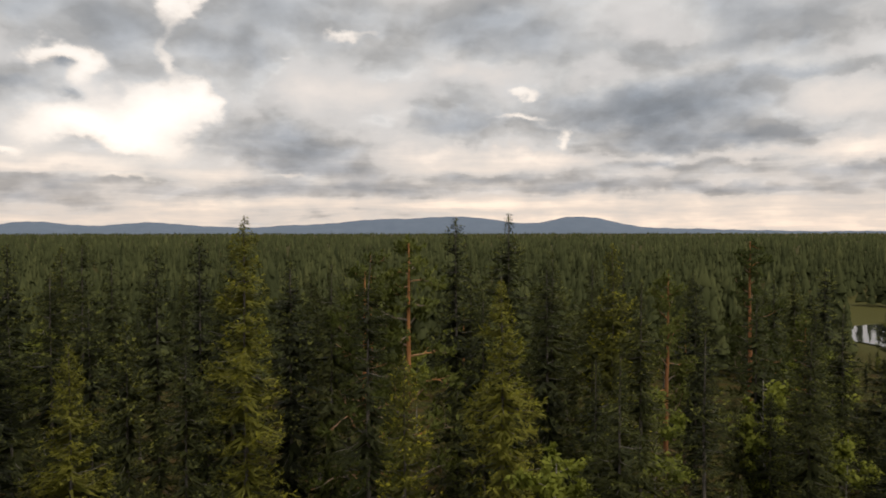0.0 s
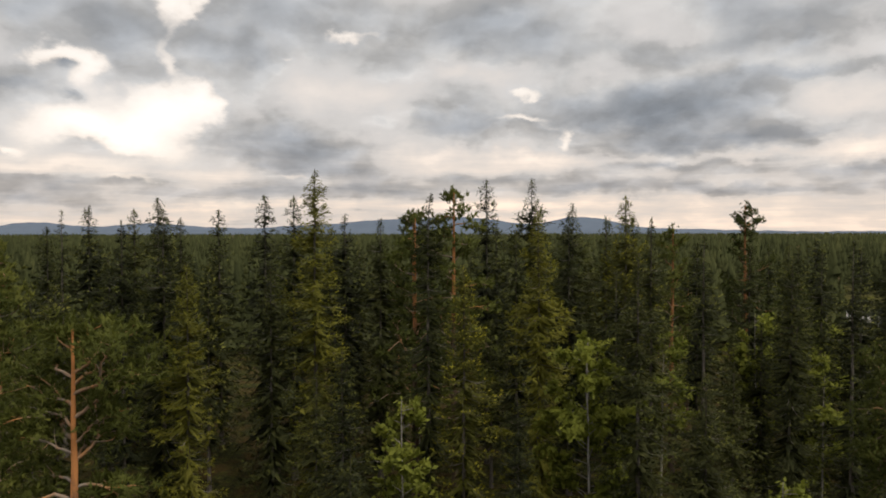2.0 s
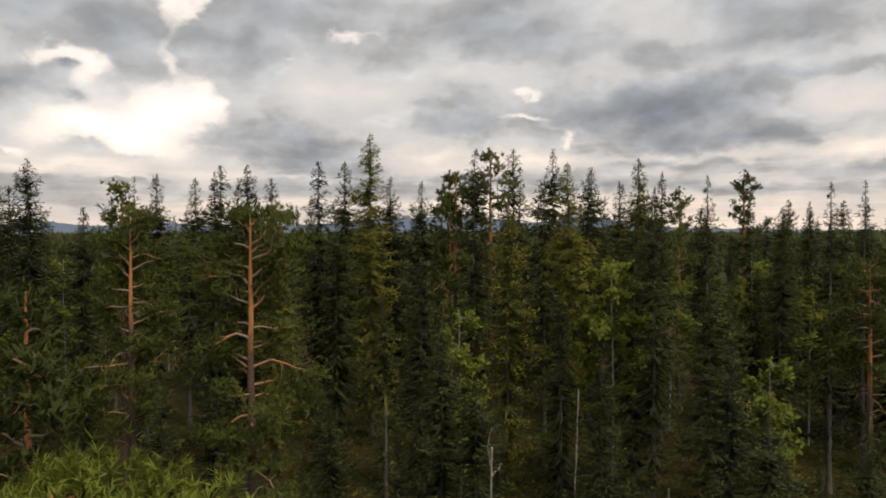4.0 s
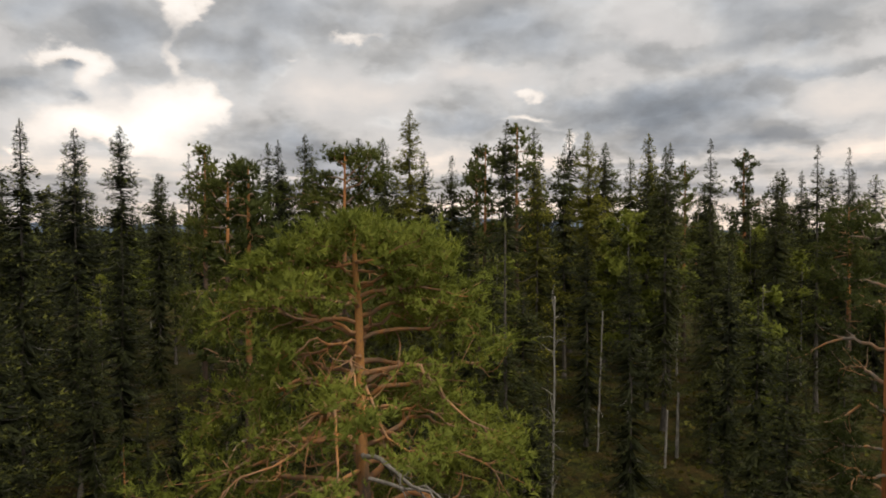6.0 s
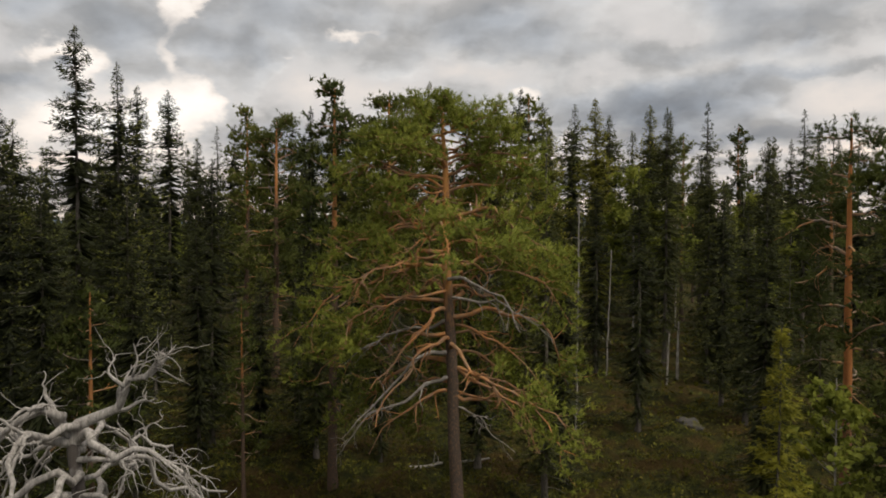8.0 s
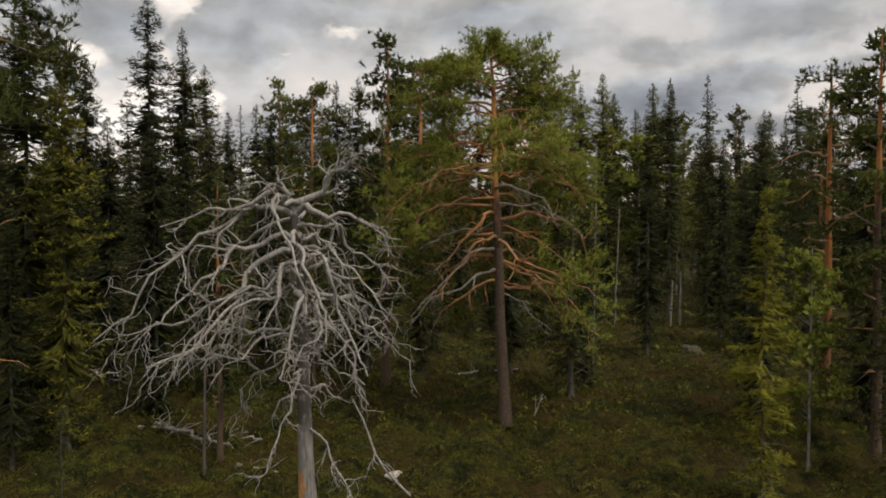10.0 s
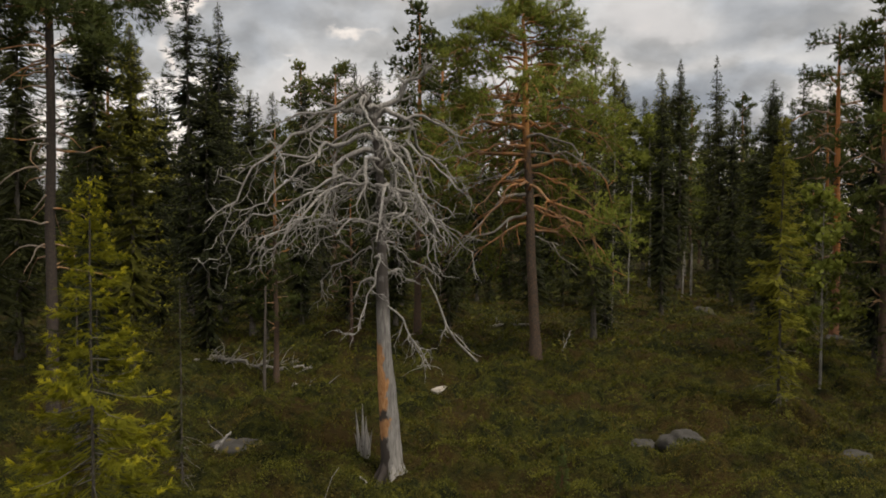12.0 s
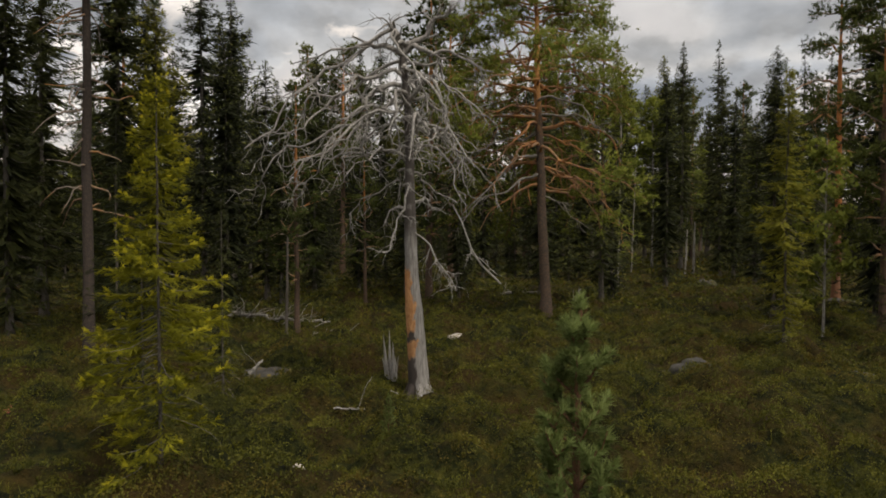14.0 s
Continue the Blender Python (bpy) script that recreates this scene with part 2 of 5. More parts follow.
def foliage(name, dark, mid, light, through_light=0.3, lumps=1.3, gloss=0.14, patches=None):
    """Needles or leaves: tone varies leaf by leaf, clump by clump and tree by tree."""
    mat, n = material(name)
    rnd = n.add("ShaderNodeNewGeometry").outputs["Random Per Island"]
    tree = n.add("ShaderNodeObjectInfo").outputs["Random"]
    pos = n.add("ShaderNodeTexCoord").outputs["Object"]
    lump = n.noise(pos, lumps, 3.0, 0.6)
    f = n.m("ADD", n.m("MULTIPLY_ADD", rnd, 0.20, 0.11), n.m("MULTIPLY", n.m("SUBTRACT", lump, 0.3), 0.95))
    f = n.m("ADD", f, n.m("MULTIPLY", n.m("SUBTRACT", tree, 0.5), 0.50))
    colour = n.ramp(f, [(0.05, dark), (0.45, mid), (0.95, light)])
    if patches:
        rust = n.m("ADD", n.noise(pos, 0.9, 4.0, 0.65), n.m("MULTIPLY", n.m("SUBTRACT", rnd, 0.5), 0.16))
        colour = n.mix(n.ramp(rust, [(0.54, (0, 0, 0)), (0.72, (0.75, 0.75, 0.75))]), colour, patches)
    finish(n, colour, 0.62, through_light=through_light, spec=gloss)
    return mat


def bark(name, low, high, blotch, change=None, soft=1.2, scale=9.0):
    """Bark with plates and streaks; change: the height at which low turns into high."""
    mat, n = material(name)
    pos = n.add("ShaderNodeTexCoord").outputs["Object"]
    x, y, z = n.sep(pos)
    plates = n.noise(n.mapping(pos, (1, 1, 0.28)), scale, 5.0, 0.65, 0.6)
    fine = n.noise(n.mapping(pos, (1, 1, 0.5)), scale * 5, 3.0, 0.6)
    if change is None:
        base = n.mix(n.ramp(plates, [(0.42, (0, 0, 0)), (0.60, (1, 1, 1))]), low, high)
    else:
        k = n.m("ADD", n.m("DIVIDE", n.m("SUBTRACT", z, change), soft), n.m("MULTIPLY", n.m("SUBTRACT", plates, 0.5), 2.4))
        base = n.mix(n.ramp(k, [(0.0, (0, 0, 0)), (1.0, (1, 1, 1))]), low, high)
    colour = n.mix(n.ramp(fine, [(0.45, (0, 0, 0)), (0.75, (0.8, 0.8, 0.8))]), base, blotch)
    finish(n, colour, 0.9, n.m("ADD", plates, n.m("MULTIPLY", fine, 0.4)), 0.7, 0.03, spec=0.15)
    return mat


# needles darkened for the shade inside the crowns; the bough ends stay bright
SPRUCE = foliage("spruce_needles", (0.016, 0.020, 0.010), (0.038, 0.045, 0.016), (0.096, 0.101, 0.028), 0.28)
SPRUCE_BRIGHT = foliage("young_spruce_needles", (0.15, 0.158, 0.013), (0.30, 0.295, 0.022), (0.50, 0.46, 0.038), 0.5, 2.5)
# yellow-green spruces: the light on them is put into a brighter needle colour
SPRUCE_YELLOW_LIT = foliage("lit_yellow_green_spruce_needles", (0.050, 0.054, 0.011), (0.120, 0.122, 0.021), (0.25, 0.24, 0.036), 0.22)
SPRUCE_OLIVE = foliage("olive_spruce_needles", (0.080, 0.086, 0.013), (0.17, 0.172, 0.022), (0.31, 0.295, 0.034), 0.32)
SPRUCE_YELLOW_LIT_FRESH = foliage("lit_yellow_green_spruce_shoots", (0.15, 0.155, 0.016), (0.28, 0.270, 0.026), (0.43, 0.39, 0.040), 0.3, 0.8)
# fresh growth, brightened further to put light on the bough ends
SPRUCE_FRESH_LIT = foliage("lit_spruce_fresh_shoots", (0.035, 0.044, 0.013), (0.092, 0.104, 0.024), (0.22, 0.22, 0.042), 0.2, 0.8)
SPRUCE_BRIGHT_FRESH = foliage("young_spruce_shoots", (0.32, 0.315, 0.020), (0.50, 0.465, 0.030), (0.68, 0.60, 0.045), 0.5, 2.5)
PINE = foliage("pine_needles", (0.036, 0.048, 0.013), (0.090, 0.107, 0.023), (0.20, 0.208, 0.042), 0.40)
# brighter copy of the pine needles: light on the open-standing pine, put into colour
PINE_OLD_LIT = foliage("lit_old_pine_needles", (0.065, 0.085, 0.015), (0.165, 0.195, 0.031), (0.33, 0.345, 0.054), 0.35)
PINE_YOUNG = foliage("young_pine_needles", (0.11, 0.150, 0.048), (0.18, 0.232, 0.074), (0.27, 0.325, 0.105), 0.5, 4.0)
BIRCH = foliage("birch_leaves", (0.105, 0.130, 0.022), (0.20, 0.225, 0.036), (0.33, 0.345, 0.056), 0.45)
# lighter, greyer needle colour holds the haze over the far wood
FAR = foliage("hazed_far_wood_needles", (0.020, 0.025, 0.013), (0.052, 0.060, 0.026), (0.120, 0.125, 0.050), 0.1, 0.035, 0.0)
# wide clump-to-clump tone range puts lit cushion tops into the leaf colour
HEATH = foliage("heath_leaves", (0.036, 0.043, 0.009), (0.178, 0.176, 0.025), (0.55, 0.47, 0.058), 0.3, 1.9, patches=(0.155, 0.098, 0.025))
SPRUCE_BARK = bark("spruce_bark", (0.060, 0.052, 0.044), (0.115, 0.100, 0.085), (0.20, 0.19, 0.17))
PINE_BARK = bark("pine_bark", (0.075, 0.060, 0.050), (0.32, 0.140, 0.056), (0.16, 0.10, 0.065), 4.6, 1.4)
PINE_LIMB = bark("pine_limb_bark", (0.20, 0.17, 0.14), (0.44, 0.215, 0.075), (0.25, 0.21, 0.165), None, 1.0, 0.9)
BIRCH_BARK = bark("birch_bark", (0.22, 0.205, 0.185), (0.40, 0.38, 0.35), (0.06, 0.052, 0.045))
DEAD_TWIG = bark("dead_twigs", (0.14, 0.125, 0.11), (0.25, 0.235, 0.215), (0.09, 0.08, 0.07))


# ---------------------------------------------------------------- mesh helpers
def unit(v):
    v = np.asarray(v, float)
    return v / np.maximum(np.linalg.norm(v, axis=-1, keepdims=True), 1e-9)


class Buf:
    """Collects vertices and faces of one mesh."""

    def __init__(self):
        self.v, self.f, self.n, self.soft = [], [], 0, []

    def put(self, v, f, soft=None):
        """soft: the normals of a tuft or bough, which its needles and leaves share."""
        self.v.append(np.asarray(v, float))
        if soft is not None:
            self.soft.append(soft)
        self.f.append(np.asarray(f, int) + self.n)
        self.n += len(v)

    def mesh(self, name, mat, smooth=False):
        me = bpy.data.meshes.new(name)
        v = np.concatenate(self.v)
        loops = np.concatenate([f.ravel() for f in self.f])
        sizes = np.concatenate([np.full(len(f), f.shape[1]) for f in self.f])
        me.vertices.add(len(v))
        me.vertices.foreach_set("co", v.ravel())
        me.loops.add(len(loops))
        me.loops.foreach_set("vertex_index", loops)
        me.polygons.add(len(sizes))
        me.polygons.foreach_set("loop_start", np.concatenate([[0], np.cumsum(sizes)[:-1]]))
        me.polygons.foreach_set("loop_total", sizes)
        if smooth:
            me.polygons.foreach_set("use_smooth", np.ones(len(sizes), bool))
        me.update(calc_edges=True)
        if self.soft:
            me.polygons.foreach_set("use_smooth", np.ones(len(sizes), bool))
            me.normals_split_custom_set_from_vertices(np.concatenate(self.soft))
        me.materials.append(mat)
        return me


def facing(v, normal):
    """Turns the pieces (m, k, 3) so that they face along their shared normals."""
    flat = np.cross(v[:, 1] - v[:, 0], v[:, 2] - v[:, 0])
    back = (flat * normal).sum(-1) < 0
    v[back] = v[back][:, ::-1]
    return v


def tube(buf, pts, radii, sides=6):
    """A closed, tapered tube along pts."""
    pts, k = np.asarray(pts, float), len(pts)
    tan = unit(np.gradient(pts, axis=0))
    ref = np.array([0.31, 0.95, 0.05]) if abs(tan[0][2]) > 0.7 else np.array([0.0, 0.05, 1.0])
    a = unit(np.cross(tan, ref))
    b = np.cross(tan, a)
    ang = np.linspace(0, 2 * np.pi, sides, endpoint=False)
    ring = np.cos(ang)[None, :, None] * a[:, None] + np.sin(ang)[None, :, None] * b[:, None]
    v = (pts[:, None] + ring * np.asarray(radii, float)[:, None, None]).reshape(-1, 3)
    i, j = np.meshgrid(np.arange(k - 1), np.arange(sides), indexing="ij")
    jn = (j + 1) % sides
    f = np.stack([i * sides + j, i * sides + jn, (i + 1) * sides + jn, (i + 1) * sides + j], -1).reshape(-1, 4)
    buf.put(v, f)
    tip = len(v)
    buf.put(np.array([pts[-1] + tan[-1] * radii[-1], *v[-sides:]]), np.stack([np.zeros(sides, int), 1 + np.arange(sides), 1 + (np.arange(sides) + 1) % sides], -1))


def blades(buf, base, way, length, width, count, spread, rng, run=0.7, flat_up=0.0, normal=None):
    """Slender needles sprays: count triangles round each base, along way; normal: the way each spray faces."""
    base, way = np.repeat(base, count, 0), np.repeat(way, count, 0)
    m = len(base)
    if not m:
        return
    length = np.repeat(np.broadcast_to(length, (m // count,)), count)
    width = np.repeat(np.broadcast_to(width, (m // count,)), count)
    start = base + way * (length * rng.uniform(0, run, m))[:, None]
    d = unit(way + rng.normal(0, spread, (m, 3)))
    side = unit(np.cross(d, rng.normal(0, 0.8, (m, 3)) + [0, 0, flat_up])) * (width * rng.uniform(0.6, 1.3, m))[:, None]
    tip = start + d * (length * rng.uniform(0.55, 1.1, m))[:, None]
    v = np.stack([start - side, start + side, tip], 1)
    if normal is None:
        buf.put(v.reshape(-1, 3), np.arange(3 * m).reshape(-1, 3))
        return
    nn = unit(np.repeat(normal, count, 0) + rng.normal(0, 0.16, (m, 3)))
    buf.put(facing(v, nn).reshape(-1, 3), np.arange(3 * m).reshape(-1, 3), np.repeat(nn, 3, 0))


def leaves(buf, at, size, rng, droop=0.3, normal=None):
    """Small pointed leaves at the places given."""
    m = len(at)
    d = unit(rng.normal(0, 1, (m, 3)) + [0, 0, -droop])
    s = unit(np.cross(d, rng.normal(0, 1, (m, 3))))
    k = (size * rng.uniform(0.6, 1.3, m))[:, None]
    v = np.stack([at - d * k, at + s * k * 0.55, at + d * k, at - s * k * 0.55], 1)
    if normal is None:
        buf.put(v.reshape(-1, 3), np.arange(4 * m).reshape(-1, 4))
        return
    nn = unit(normal + rng.normal(0, 0.22, (m, 3)))
    buf.put(facing(v, nn).reshape(-1, 3), np.arange(4 * m).reshape(-1, 4), np.repeat(nn, 4, 0))


def bend(start, way, length, steps, wobble, pull, rng):
    """A crooked path that starts along way; pull bends it up (+) or down (-)."""
    pts, d = [np.asarray(start, float)], unit(way)
    for _ in range(steps):
        d = unit(d + rng.normal(0, wobble, 3) + [0, 0, pull])
        pts.append(pts[-1] + d * length / steps)
    return np.array(pts)


def gnarl(start, out, length, steps, wobble, rise, fall, rng):
    """A crooked limb that keeps its outward way while it rises first and then sags."""
    out = unit(np.array([out[0], out[1], 0.0]))
    pts, d = [np.asarray(start, float)], unit(out + [0, 0, rise])
    for k in range(steps):
        aim = unit(out + np.array([0, 0, rise - fall * (k / steps) ** 1.1]))
        d = unit(d * 0.55 + aim * 0.45 + rng.normal(0, wobble, 3))
        pts.append(pts[-1] + d * length / steps)
    return np.array(pts)


def along(pts, s):
    i = min(int(s * (len(pts) - 1)), len(pts) - 2)
    k = s * (len(pts) - 1) - i
    return pts[i] * (1 - k) + pts[i + 1] * k, unit(pts[i + 1] - pts[i])


def part(name, data, parent, label=""):
    ob = new(name, data)
    ob.parent = parent
    return tagged(ob, label)


# ---------------------------------------------------------------- ground
def cushions(x, y, cell=0.66):
    """Rounded moss and heath cushions, one to a cell of an uneven grid."""
    i, j = np.floor(x / cell), np.floor(y / cell)
    out = np.zeros(np.broadcast(x, y).shape)
    for di in (-1, 0, 1):
        for dj in (-1, 0, 1):
            a, b = i + di, j + dj
            p, q, k = [np.modf(np.abs(np.sin(a * u + b * v) * 43758.5453))[0] for u, v in ((127.1, 311.7), (269.5, 183.3), (419.2, 371.9))]
            d2 = ((x - (a + p) * cell) ** 2 + (y - (b + q) * cell) ** 2) / (cell * (0.42 + 0.55 * k)) ** 2
            out = np.maximum(out, (0.07 + 0.36 * q * k + 0.10 * p) * np.clip(1 - d2, 0, 1) ** 0.75)
    return out


def gz(x, y):
    """Height of the heath."""
    x, y = np.asarray(x, float), np.asarray(y, float)
    near = np.exp(-((x - 2) ** 2 + (y - 14) ** 2) / 45.0 ** 2)
    h = 0.17 * np.sin(x * 0.83 + 1.3 * np.sin(y * 0.41)) * np.sin(y * 0.71 + 0.8) + 0.13 * np.sin(x * 2.1 + y * 1.3) * np.sin(y * 1.9 - x * 0.6)
    h = h + 0.62 * np.exp(-(((x - 6.0) / 1.7) ** 2 + ((y - 11.0) / 1.3) ** 2)) + 0.25 * np.exp(-(((x - 3.7) / 1.1) ** 2 + ((y - 12.6) / 0.9) ** 2))
    h = h + 0.10 * np.sin(x * 4.3 + 2.0 * np.sin(y * 2.7)) * np.sin(y * 3.9 + 1.7 * np.sin(x * 3.1)) + 0.03 * np.sin(x * 9.1 + y * 4.0) * np.sin(y * 8.3 - x * 3.0)
    return h * near + cushions(x, y) * np.clip((46 - y) / 12, 0, 1) * near - 0.06


def make_ground():
    far = np.geomspace(1.2, 4600, 46)
    xs = np.concatenate([-26 - far[::-1], np.arange(-26, -11, 0.5), np.arange(-11, 13, 0.14), np.arange(13, 26.01, 0.5), 26 + far])
    ys = np.concatenate([4 - np.geomspace(1.2, 300, 12)[::-1], np.arange(4, 24, 0.14), np.arange(24, 48.01, 0.5), 48 + far])
    X, Y = np.meshgrid(xs, ys)
    rng = np.random.RandomState(5)
    Z = gz(X, Y) + rng.normal(0, 0.018, X.shape) * (np.abs(X) < 40) * (Y < 60)
    pond = np.exp(-(((X - 111) / 30) ** 4 + ((Y - 150) / 24) ** 4))
    Z = Z - 1.2 * pond
    nx, ny = len(xs), len(ys)
    i, j = np.meshgrid(np.arange(ny - 1), np.arange(nx - 1), indexing="ij")
    a = i * nx + j
    buf = Buf()
    buf.put(np.stack([X, Y, Z], -1).reshape(-1, 3), np.stack([a, a + 1, a + nx + 1, a + nx], -1).reshape(-1, 4))
    mat, n = material("heath_ground")
    pos = n.add("ShaderNodeTexCoord").outputs["Object"]
    big, mid, clump, fine = n.noise(pos, 0.5, 4.0, 0.6), n.noise(pos, 2.2, 5.0, 0.65), n.noise(pos, 6.5, 4.0, 0.6, 0.6), n.noise(pos, 34.0, 4.0, 0.7)
    tone = n.m("ADD", n.m("MULTIPLY", mid, 0.55), n.m("MULTIPLY", clump, 0.45))
    moss = n.ramp(tone, [(0.36, (0.009, 0.011, 0.005)), (0.48, (0.030, 0.036, 0.009)), (0.58, (0.085, 0.088, 0.016)), (0.68, (0.155, 0.140, 0.024))])
    litter = n.mix(n.ramp(n.m("MULTIPLY_ADD", clump, 0.35, big), [(0.62, (0, 0, 0)), (0.80, (0.8, 0.8, 0.8))]), moss, (0.085, 0.052, 0.016))
    col = n.mix(n.ramp(fine, [(0.35, (0, 0, 0)), (0.7, (1, 1, 1))]), n.mix(0.5, litter, (0.012, 0.012, 0.006)), litter)
    # yellow sedge marsh round the lake
    off = n.t.nodes.new("ShaderNodeVectorMath")
    off.operation = "DISTANCE"
    n.put(off.inputs[0], n.mapping(pos, (1.0, 0.8, 0.0)))
    off.inputs[1].default_value = (119, 136, 0)
    wet = n.m("ADD", off.outputs["Value"], n.m("MULTIPLY", n.m("SUBTRACT", n.noise(pos, 0.06, 4.0, 0.6), 0.5), 40.0))
    col = n.mix(n.ramp(n.m("DIVIDE", wet, 100.0), [(0.45, (1, 1, 1)), (0.65, (0, 0, 0))]), col, n.mix(fine, (0.040, 0.044, 0.013), (0.085, 0.080, 0.022)))
    finish(n, col, 0.95, n.m("ADD", n.m("ADD", mid, clump), n.m("MULTIPLY", fine, 0.5)), 1.0, 0.16, spec=0.1)
    ob = new("ground", buf.mesh("ground", mat, True))
    tagged(ob, "mossy brown-green heath ground of a boreal forest clearing", "ground", kind="structure")


make_ground()


def make_water():
    buf = Buf()
    k = 48
    ang = np.linspace(0, 2 * np.pi, k, endpoint=False)
    r = 1 + 0.10 * np.sin(3 * ang) + 0.06 * np.sin(7 * ang + 1)
    v = np.stack([111 + 30 * r * np.cos(ang), 150 + 22 * r * np.sin(ang), np.full(k, -0.42)], -1)
    buf.put(np.concatenate([v, [[111, 150, -0.42]]]), np.stack([np.arange(k), (np.arange(k) + 1) % k, np.full(k, k)], -1))
    mat, n = material("lake_water")
    pos = n.add("ShaderNodeTexCoord").outputs["Object"]
    finish(n, (0.02, 0.022, 0.022), 0.06, n.noise(pos, 1.5, 3.0, 0.5), 0.03, 0.05, spec=0.6)
    tagged(new("water", buf.mesh("water", mat)), "small still forest lake that mirrors the bright sky", "lake", kind="structure")


make_water()


def make_hills():
    """Wooded ridges on the skyline, kilometres away, with the haze mixed into their colour."""
    mat, n = material("hazed_hills")
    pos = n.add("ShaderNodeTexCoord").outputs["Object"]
    # blue-grey base colour carries the haze of the distance
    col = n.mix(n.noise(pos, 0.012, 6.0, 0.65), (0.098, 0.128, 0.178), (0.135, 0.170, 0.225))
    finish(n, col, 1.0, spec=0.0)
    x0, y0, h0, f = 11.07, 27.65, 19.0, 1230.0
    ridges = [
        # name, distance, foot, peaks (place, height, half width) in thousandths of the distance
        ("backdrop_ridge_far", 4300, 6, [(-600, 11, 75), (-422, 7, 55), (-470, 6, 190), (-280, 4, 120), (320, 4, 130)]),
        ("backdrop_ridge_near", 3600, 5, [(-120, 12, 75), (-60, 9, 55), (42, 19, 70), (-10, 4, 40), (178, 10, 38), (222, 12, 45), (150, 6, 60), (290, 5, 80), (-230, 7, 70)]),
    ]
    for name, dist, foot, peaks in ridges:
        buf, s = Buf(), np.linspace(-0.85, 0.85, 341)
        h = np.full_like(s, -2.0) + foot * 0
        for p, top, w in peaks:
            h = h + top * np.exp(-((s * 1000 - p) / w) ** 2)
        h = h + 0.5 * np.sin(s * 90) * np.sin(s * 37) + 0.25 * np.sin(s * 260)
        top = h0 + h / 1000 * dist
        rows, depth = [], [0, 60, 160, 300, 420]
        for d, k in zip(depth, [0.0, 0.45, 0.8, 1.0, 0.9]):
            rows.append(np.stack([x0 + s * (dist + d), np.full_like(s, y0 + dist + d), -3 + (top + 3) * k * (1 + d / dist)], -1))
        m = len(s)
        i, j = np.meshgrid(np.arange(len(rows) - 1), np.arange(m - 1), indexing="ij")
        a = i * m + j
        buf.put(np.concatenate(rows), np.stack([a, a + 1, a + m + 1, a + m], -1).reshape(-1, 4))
        tagged(new(name, buf.mesh(name, mat, True)), "wooded hills along the far horizon, haze put into their blue", "hills", kind="structure")


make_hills()


